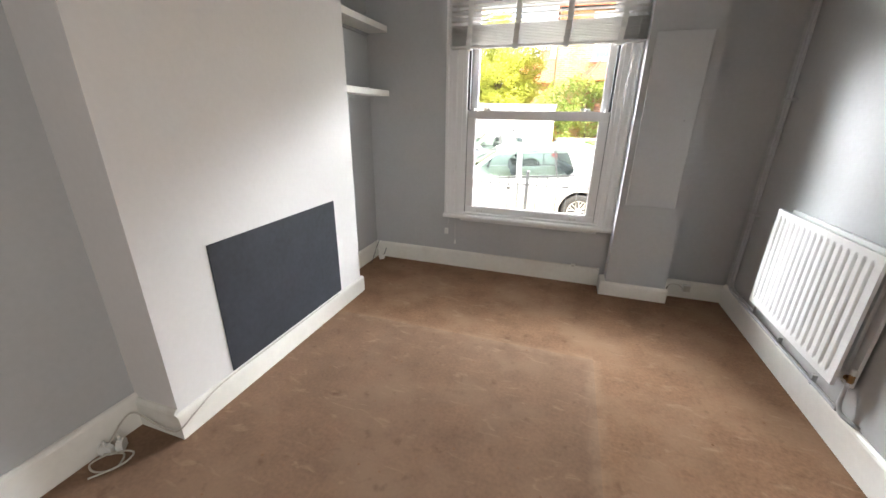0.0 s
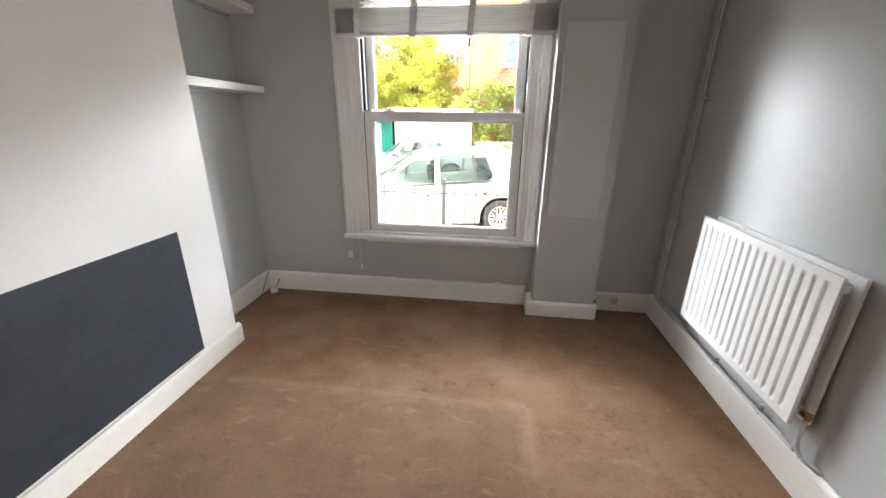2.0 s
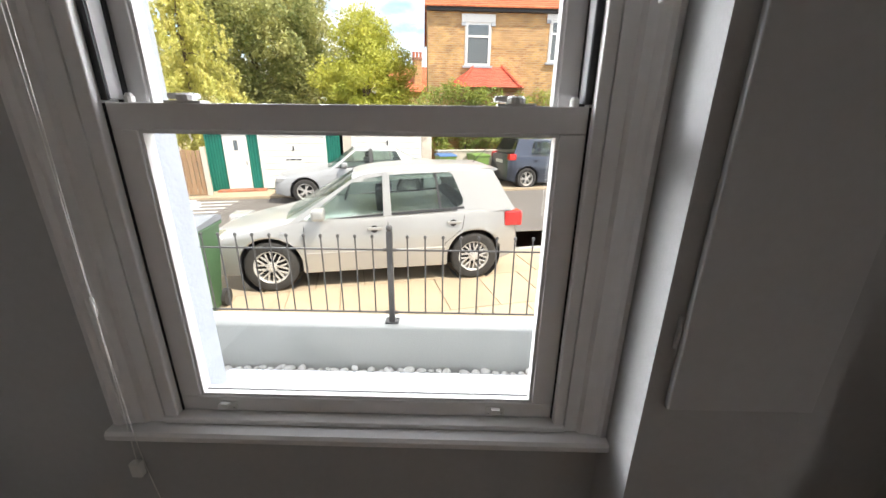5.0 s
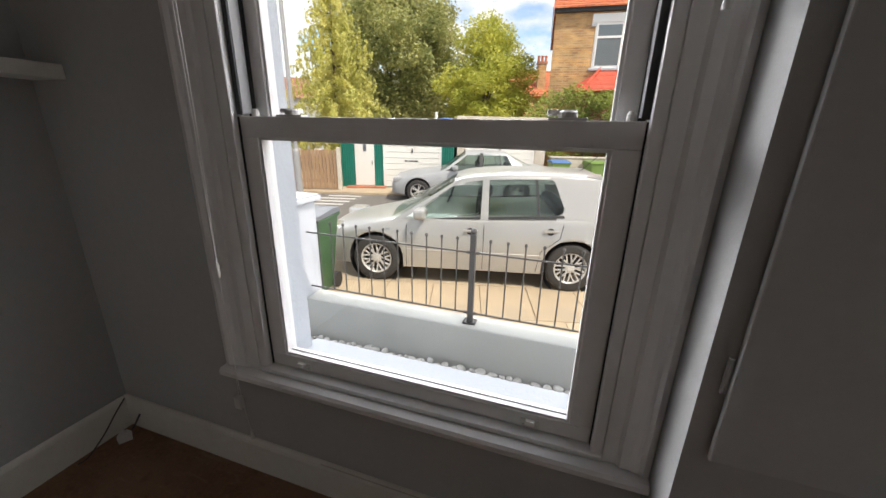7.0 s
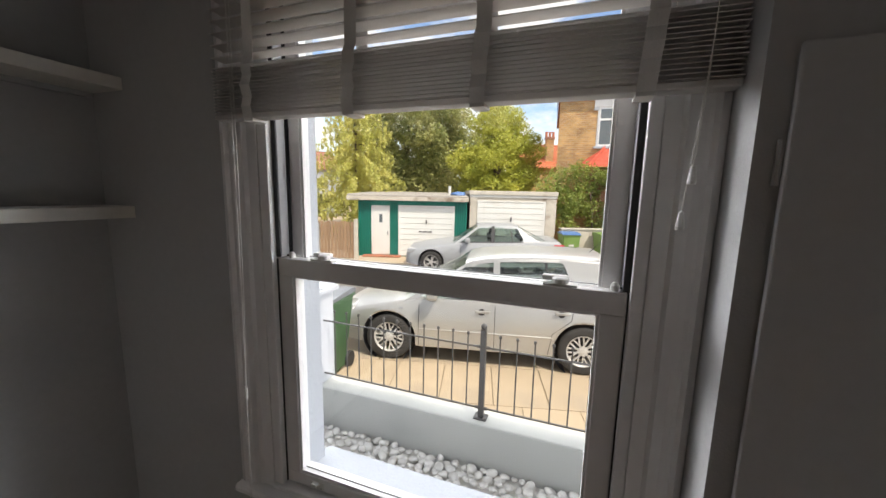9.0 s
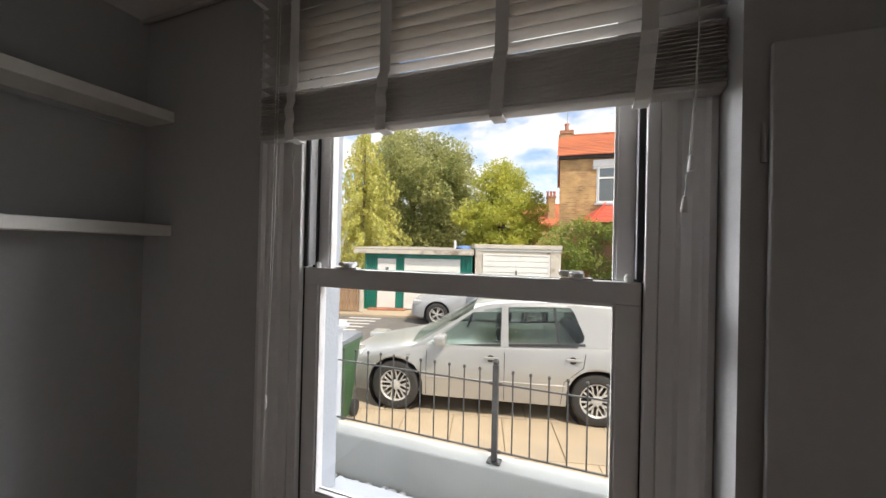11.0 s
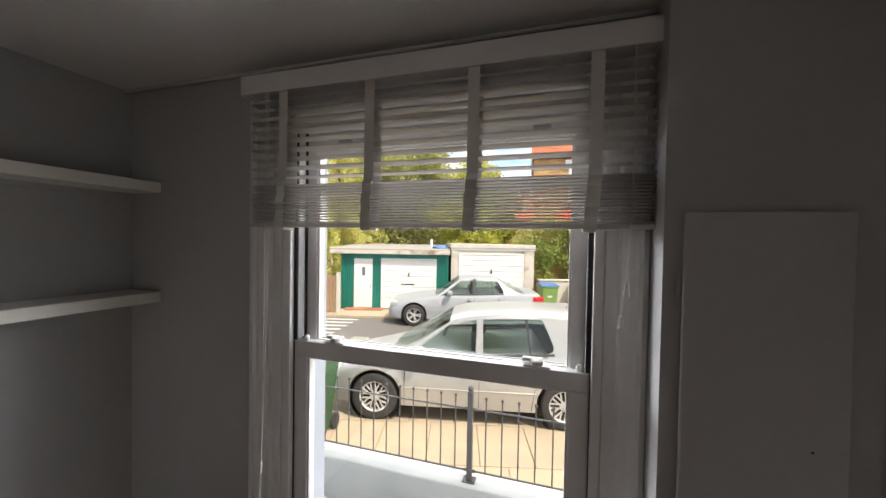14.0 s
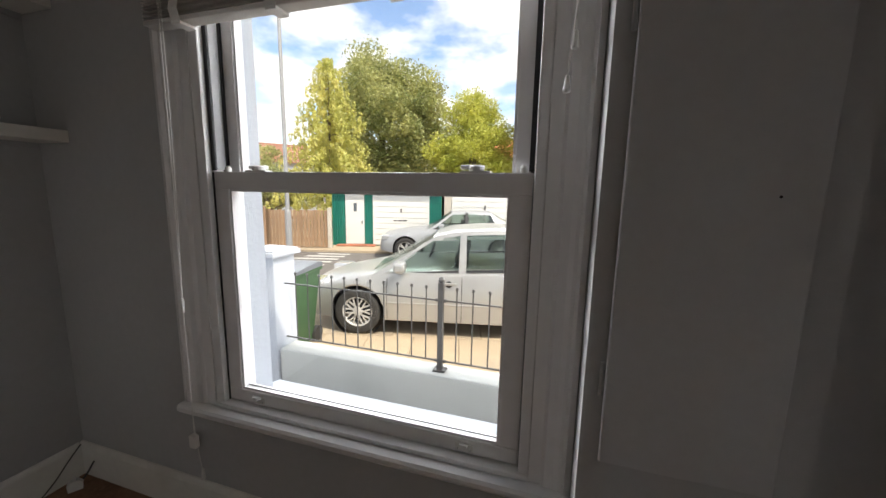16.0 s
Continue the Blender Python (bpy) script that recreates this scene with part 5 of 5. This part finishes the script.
part("lintel", boxed(0.24, 2.58, 0.02, 0.1, 2.0, 2.12), M_CONC, g2)
part("parapet", boxed(-0.03, 2.96, -0.06, 4.55, 2.2, 2.34, bev=0.012), M_CONC, g2, "stained pale parapet")
part("fascia", boxed(-0.01, 2.94, -0.02, 0.1, 2.12, 2.2), M_GDOOR, g2)
up_and_over(g2, 0.30, 2.53, 0.03, 1.96, 10)
low_wall = thing("front_garden_wall", -0.42, 15.66, ZP, "low cream rendered wall under the hedge", "wall", GA)
part("wall", boxed(0.0, 12.0, 0.0, 0.22, 0, 1.08, bev=0.01), M_CONC, low_wall)
part("coping", boxed(-0.03, 12.0, -0.03, 0.25, 1.08, 1.13, bev=0.01), M_CONC, low_wall)
wheelie_bin(-0.15, 15.35, ZP, GA, M_BIN_L, M_BINBLUE, "light green wheelie bin with a blue lid by the garage")
wheelie_bin(0.98, 15.72, ZP, GA + 4, M_BIN_L, M_BIN_L, "light green wheelie bin beside the low wall")

# ---------- timber fence, lamp post ----------
tf = thing("timber_fence", -6.72, 12.80, ZP, "weathered close-board timber fence by the garage", "fence", GA)
bb = boxed(-0.046, 0.046, -0.01, 0.012, 0.03, 1.24)
b0 = part("fence_board", bb, M_WOOD, tf)
rng = random.Random(3)
for i in range(60):
    o = b0 if i == 0 else b0.copy()
    if i:
        scene.collection.objects.link(o)
    o.matrix_basis = pose(-0.12 - i * 0.113, rng.uniform(-0.006, 0.006), rng.uniform(-0.03, 0.015) - 0.0, 0, rng.uniform(-0.8, 0.8), 0)
for z in (0.25, 0.95):
    part("fence_rail", boxed(-6.9, 0, 0.014, 0.06, z, z + 0.08), M_WOOD, tf)
for i in range(4):
    part("fence_post", boxed(-i * 2.1 - 0.06, -i * 2.1 + 0.06, -0.06, 0.06, 0, 1.33, bev=0.008), M_WOOD if i else M_CONC, tf)
lp = thing("street_lamp", -7.0, 11.2, ZR, "grey galvanised street lamp post", "lamp post")
part("base", lathe(B(), [(0.09, 0), (0.09, 1.3), (0.08, 1.36), (0.06, 1.4)], (0, 0, 0), "z", 16), M_POST, lp)
part("pole", tube(B(), [(0, 0, 1.38), (0, 0, 6.6)], 0.058, 14, 0.045), M_POST, lp)
part("lantern_arm", tube(B(), arc([(0, 0, 6.55), (0.05, -0.15, 6.9), (0.2, -0.7, 7.0)], 5), 0.035, 10), M_POST, lp)
part("lantern", boxed(0.1, 0.34, -1.25, -0.65, 6.95, 7.07, bev=0.03), M_POST, lp)


# ---------- houses ----------
def far_window(parent, x0, x1, z0, z1, arch):
    w = part("window", boxed(x0, x1, -0.02, 0.04, z0, z1), M_UPVC, parent, "white framed window")
    part("window_surround", boxed(x0 - 0.14, x1 + 0.14, -0.05, 0.02, z1, z1 + 0.28, bev=0.02), M_UPVC, w)
    for s in (x0 - 0.15, x1 - 0.02):
        part("corbel", boxed(s, s + 0.17, -0.07, 0.0, z1 - 0.12, z1, bev=0.02), M_RENDER, w)
    part("window_sill", boxed(x0 - 0.08, x1 + 0.08, -0.10, 0.02, z0 - 0.08, z0, bev=0.01), M_RENDER, w)
    zm = z0 + (z1 - z0) * 0.68
    for a, b in ((z0 + 0.09, zm - 0.03), (zm + 0.04, z1 - 0.08)):
        part("pane", boxed(x0 + 0.10, x1 - 0.10, -0.028, -0.02, a, b), M_DARKPANE, w)
        for c in ((x0 + 0.06, x0 + 0.10), (x1 - 0.10, x1 - 0.06)):
            part("window_frame", boxed(c[0], c[1], -0.05, -0.02, a - 0.03, b + 0.03), M_UPVC, w)
    part("glazing_bar", boxed(x0 + 0.06, x1 - 0.06, -0.055, -0.02, zm - 0.03, zm + 0.04), M_UPVC, w)


def tiled_roof(parent, x0, x1, y0, y1, z0, z1, material):
    """A gable roof with its ridge along x, as courses that step like tiles."""
    bm = B()
    ym = (y0 + y1) / 2
    n = 14
    for a, b in ((y0, ym), (y1, ym)):
        for i in range(n):
            t0, t1 = i / n, (i + 1) / n
            ya, yb_, za, zb_ = a + (b - a) * t0, a + (b - a) * t1, z0 + (z1 - z0) * t0, z0 + (z1 - z0) * t1
            s = -0.05 if a < b else 0.05
            prism(bm, [(ya + s, za + 0.035), (yb_, zb_ + 0.03), (yb_, zb_ - 0.04), (ya + s, za - 0.02)], "x", x0, x1)
    r = part("roof", bm, material, parent, "orange clay tiled roof")
    part("ridge", tube(B(), [(x0, ym, z1 + 0.02), (x1, ym, z1 + 0.02)], 0.09, 10), material, r)
    return r


def chimney(parent, x, y, z0, z1, pots):
    c = part("chimney", boxed(x - 0.28, x + 0.28, y - 0.28, y + 0.28, z0, z1), M_BRICK, parent)
    part("chimney_band", boxed(x - 0.33, x + 0.33, y - 0.33, y + 0.33, z1 - 0.16, z1), M_BRICK_RED, c)
    for i in range(pots):
        px = x + (i - (pots - 1) / 2) * 0.26
        part("chimney_pot", lathe(B(), [(0.10, z1), (0.09, z1 + 0.32), (0.115, z1 + 0.34), (0.115, z1 + 0.40), (0.08, z1 + 0.40)], (px, y, 0), "z", 12), M_POT, c)


h1 = thing("house", -0.9, 18.2, ZP, "yellow brick terraced house with an orange tiled roof", "house", 4)
part("wall", boxed(0.0, 9.0, 0.0, 7.0, 0, 6.0), M_BRICK, h1)
part("eaves_board", boxed(-0.05, 9.0, -0.16, 0.0, 5.92, 6.06), M_TRIM, h1)
tiled_roof(h1, -0.1, 9.05, -0.2, 7.2, 6.05, 7.9, M_ROOF)
bm = B()
prism(bm, [(0.0, 6.0), (7.0, 6.0), (3.5, 7.75)], "x", 0.0, 0.12)
part("gable", bm, M_BRICK, h1)
part("verge", boxed(-0.12, -0.1, -0.2, 7.2, 5.95, 6.06), M_TRIM, h1)
chimney(h1, 0.28, 3.5, 7.2, 8.15, 1)
part("aerial", tube(B(), [(0.3, 3.2, 8.0), (0.3, 3.2, 9.1), (0.05, 3.2, 9.2)], 0.015, 6), M_POST, h1)
far_window(h1, 1.40, 2.38, 4.12, 5.58, True)
far_window(h1, 4.6, 5.64, 4.28, 5.72, True)
bm = B()
prism(bm, [(0.0, 0), (0.0, 3.1), (-0.75, 3.1), (-0.75, 0)], "x", 1.2, 3.4)
part("bay", bm, M_BRICK_RED, h1)
bm = B()
v = [bm.verts.new(p) for p in ((0.7, 0.0, 3.38), (3.8, 0.0, 3.38), (3.4, -0.95, 3.30), (1.1, -0.95, 3.30), (1.75, 0.0, 4.10), (2.85, 0.0, 4.10))]
for f in ((0, 3, 4), (3, 2, 5, 4), (2, 1, 5), (0, 1, 2, 3), (0, 4, 5, 1)):
    bm.faces.new([v[i] for i in f])
part("bay_roof", bm, M_REDROOF, h1, "bright red tiled bay roof")
for a, b in (((1.1, -0.95, 3.31), (1.75, -0.0, 4.11)), ((3.4, -0.95, 3.31), (2.85, 0, 4.11))):
    part("hip_tile", tube(B(), [a, b], 0.06, 8), M_REDROOF, h1)
far_window(h1, 1.5, 3.1, 1.1, 2.6, False)
h2 = thing("house", -4.2, 31.0, ZP, "distant terraced house with a red roof and brick chimney", "house", GA)
part("wall", boxed(0.0, 12.0, 0.0, 8.0, 0, 4.2), M_BRICK, h2)
tiled_roof(h2, -0.1, 12.1, -0.2, 8.2, 4.2, 6.3, M_ROOF)
chimney(h2, 2.15, 1.2, 4.5, 6.6, 3)
h3 = thing("house", -24.0, 26.0, ZP, "distant low house with a brown tiled roof", "house", GA + 30)
part("wall", boxed(-6.0, 6.0, 0.0, 8.0, 0, 4.0), M_RENDER, h3)
tiled_roof(h3, -6.1, 6.1, -0.2, 8.2, 4.0, 5.8, M_BRICK_RED)


# ---------- trees and hedge ----------
def leaves(name, spots, size, seed, material, parent, droop=0.0):
    """spots: centre, radii, count of each clump; leaves are small folded diamonds."""
    r = np.random.default_rng(seed)
    cs = []
    for c, rad, n in spots:
        d = r.normal(size=(n, 3))
        d /= np.linalg.norm(d, axis=1)[:, None]
        k = r.uniform(0.25, 1.0, size=(n, 1)) ** 0.5
        cs.append(np.array(c) + d * k * np.array(rad) * r.uniform(0.85, 1.1, size=(n, 1)))
    P = np.concatenate(cs)
    n = len(P)
    a = r.normal(size=(n, 3))
    a[:, 2] = a[:, 2] * 0.6 - droop
    a /= np.linalg.norm(a, axis=1)[:, None]
    b = np.cross(a, r.normal(size=(n, 3)))
    b /= np.linalg.norm(b, axis=1)[:, None]
    s = size * r.uniform(0.6, 1.3, size=(n, 1))
    nn = np.cross(a, b) * s * 0.18
    V = np.stack([P - a * s, P + b * s * 0.55 + nn, P + a * s, P - b * s * 0.55 + nn], 1).reshape(-1, 3)
    i = np.arange(n)[:, None] * 4
    F = np.concatenate([i + [0, 1, 2], i + [0, 2, 3]], 0)
    me = bpy.data.meshes.new(name)
    me.from_pydata(V.tolist(), [], F.tolist())
    me.materials.append(material)
    ob = new(name, me)
    ob.parent = parent
    return ob


def tree(label, x, y, h, rx, base, seed, material, clumps, per, size, shape="round"):
    t = thing("tree", x, y, ZP, label, "tree")
    r = random.Random(seed)
    part("trunk", tube(B(), arc([(0, 0, -0.05), (0.05, 0.03, h * 0.25), (-0.06, 0.04, h * 0.5), (0.03, 0, h * 0.85)], 5), 0.17, 10, 0.03), M_BARK, t, "", True)
    spots = []
    for i in range(clumps):
        if shape == "cone":
            k = (i + 0.5) / clumps
            z = base + (h - base) * k
            rr = rx * (1 - k) ** 0.8 * r.uniform(0.45, 1.0) + 0.08
            a = r.uniform(0, 6.283)
            c = (rr * 0.75 * math.cos(a), rr * 0.75 * math.sin(a), z - 0.1 * rr)
            cr = 0.22 + 0.30 * (1 - k)
            spots.append((c, (cr * 1.2, cr * 1.2, cr * 0.8), per))
        else:
            a, u = r.uniform(0, 6.283), r.uniform(-1, 1)
            q = math.sqrt(1 - u * u)
            k = r.uniform(0.5, 1.06)
            mid, hz = (base + h) / 2, (h - base) / 2
            wide = 1.0 - (0.55 if shape == "egg" else 0.25) * max(0, u) ** 2
            c = (rx * q * k * math.cos(a) * wide, rx * q * k * math.sin(a) * wide, mid + hz * u * k)
            cr = rx * r.uniform(0.16, 0.32)
            spots.append((c, (cr * 1.15, cr * 1.15, cr * 0.85), int(per * r.uniform(0.6, 1.3))))
        if i % (clumps // 9) == 0:
            part("limb", tube(B(), arc([(0, 0, min(c[2], h * 0.8) * 0.55), (c[0] * 0.5, c[1] * 0.5, c[2] * 0.8), c], 4), 0.06, 6, 0.015), M_BARK, t, "", True)
    leaves("crown", spots, size, seed, material, t, 0.5 if shape == "cone" else 0.1)
    return t


def conifer(label, x, y, h, rx, base, seed):
    """Whorls of drooping branches, each hung with narrow sprays of needles."""
    t = thing("tree", x, y, ZP, label, "tree")
    r = random.Random(seed)
    part("trunk", tube(B(), arc([(0, 0, -0.05), (0.03, 0.02, h * 0.4), (0, 0, h * 0.98)], 6), 0.15, 10, 0.015), M_BARK, t, "", True)
    spots = []
    count = 120
    for i in range(count):
        k = (i + r.random()) / count
        z = base + (h - base) * k
        reach = rx * (1 - k) ** 0.65 * r.uniform(0.55, 1.08) + 0.12
        a = i * 2.399 + r.uniform(-0.3, 0.3)
        steps = max(3, int(reach / 0.20))
        for j in range(1, steps + 1):
            f = j / steps
            rise = 0.22 * reach * f - 0.42 * reach * f * f
            side = r.uniform(-0.12, 0.12)
            c = (math.cos(a) * reach * f - math.sin(a) * side, math.sin(a) * reach * f + math.cos(a) * side, z + rise - 0.08)
            spots.append((c, (0.10, 0.10, 0.20 + 0.06 * f), 34))
        if i % 12 == 0:
            part("limb", tube(B(), [(0, 0, z), (math.cos(a) * reach * 0.5, math.sin(a) * reach * 0.5, z + 0.01 * reach), (math.cos(a) * reach * 0.9, math.sin(a) * reach * 0.9, z - 0.14 * reach)], 0.03, 6, 0.008), M_BARK, t, "", True)
    leaves("crown", spots, 0.062, seed, M_LEAF_C, t, 1.1)
    return t


tree("large leafy green maple tree behind the garages", -9.5, 22.4, 9.2, 3.65, 1.2, 5, M_LEAF_A, 240, 360, 0.085)
conifer("golden green conifer with drooping sprays", -9.7, 17.3, 7.5, 2.75, 1.0, 6)
tree("lime green bushy young tree behind the garage", -3.75, 20.0, 6.3, 1.9, 1.0, 7, M_LEAF_B, 190, 300, 0.06, "egg")
tree("dark leafy tree seen low between the garages", -7.0, 25.5, 5.8, 2.4, 1.0, 9, M_LEAF_A, 60, 170, 0.085)
tree("pale leafy shrub tree behind the fence", -14.5, 18.5, 3.6, 2.0, 0.6, 11, M_LEAF_A, 50, 150, 0.085)
hedge = thing("hedge", -0.3, 16.0, ZP, "tall clipped green hedge above the low wall", "hedge", GA)
rng = random.Random(12)
sp = []
for i in range(150):
    xx = rng.uniform(-0.9, 8.0)
    topz = 3.15 + 0.22 * math.sin(xx * 1.7) + 0.1 * math.sin(xx * 4.1)
    zz = rng.uniform(1.1, topz)
    sp.append(((xx, 0.75 + rng.uniform(-0.45, 0.5), zz), (0.36, 0.32, 0.30), 170))
leaves("foliage", sp, 0.05, 13, M_LEAF_H, hedge)
for i in range(7):
    part("stem", tube(B(), arc([(i * 1.1, 0.75, 0), (i * 1.1 + 0.1, 0.8, 1.2), (i * 1.1 - 0.1, 0.7, 2.4)], 4), 0.05, 6, 0.02), M_BARK, hedge)
# far wood line that closes the street
fw = thing("distant_trees", 0, 0, ZP, "distant line of trees and shrubs", "trees", kind="stuff")
rng = random.Random(15)
sp = []
for i in range(140):
    a = rng.uniform(-1.25, 1.05)
    d = rng.uniform(44, 56)
    sp.append(((math.sin(a) * d, math.cos(a) * d, rng.uniform(0.3, 4.0)), (2.4, 2.4, 1.5), 70))
leaves("foliage", sp, 0.34, 16, M_LEAF_A, fw)

# ---------- pebbles and paving slabs ----------
bed = thing("pebble_bed", -0.4, 4.6, -0.33, "bed of smooth white pebbles along the garden wall", "pebbles")
shapes = []
rng = random.Random(21)
for k in range(6):
    bm = B()
    bmesh.ops.create_icosphere(bm, subdivisions=2, radius=0.035)
    off = Vector((rng.uniform(0, 9), rng.uniform(0, 9), 0))
    for v in bm.verts:
        v.co *= 1 + 0.28 * noise.noise(v.co * 22 + off)
        v.co.z *= 0.62
        v.co.x *= 1.2
    me_ob = part("pebble", bm, M_PEBBLE, bed, "", True)
    me_ob.location = (-0.6 + 0.2 * k, 0.2, 0.02)
    shapes.append(me_ob)
placed = 6
for row in range(5):
    xx = -1.55
    while xx < 1.35 and placed < 290:
        s = rng.uniform(0.55, 1.15)
        o = rng.choice(shapes).copy()
        scene.collection.objects.link(o)
        o.matrix_basis = pose(xx, 0.215 - row * 0.065 + rng.uniform(-0.02, 0.02), 0.022 + rng.uniform(0, 0.03), rng.uniform(-20, 20), rng.uniform(-20, 20), rng.uniform(0, 360)) @ Matrix.Diagonal((s, s, s, 1))
        xx += 0.062 * s + 0.018
        placed += 1
sl = part("paving_slab", boxed(-0.296, 0.296, -0.446, 0.446, -0.03, 0.0, bev=0.005), M_SLAB, pave)
rng = random.Random(30)
first = True
for j in range(0, 4):
    for i in range(-11, 12):
        o = sl if first else sl.copy()
        if not first:
            scene.collection.objects.link(o)
        first = False
        o.matrix_basis = pose(i * 0.602 + (0.3 if j % 2 else 0), -0.455 - j * 0.902, rng.uniform(-0.003, 0.002), rng.uniform(-0.25, 0.25), rng.uniform(-0.25, 0.25), 0)
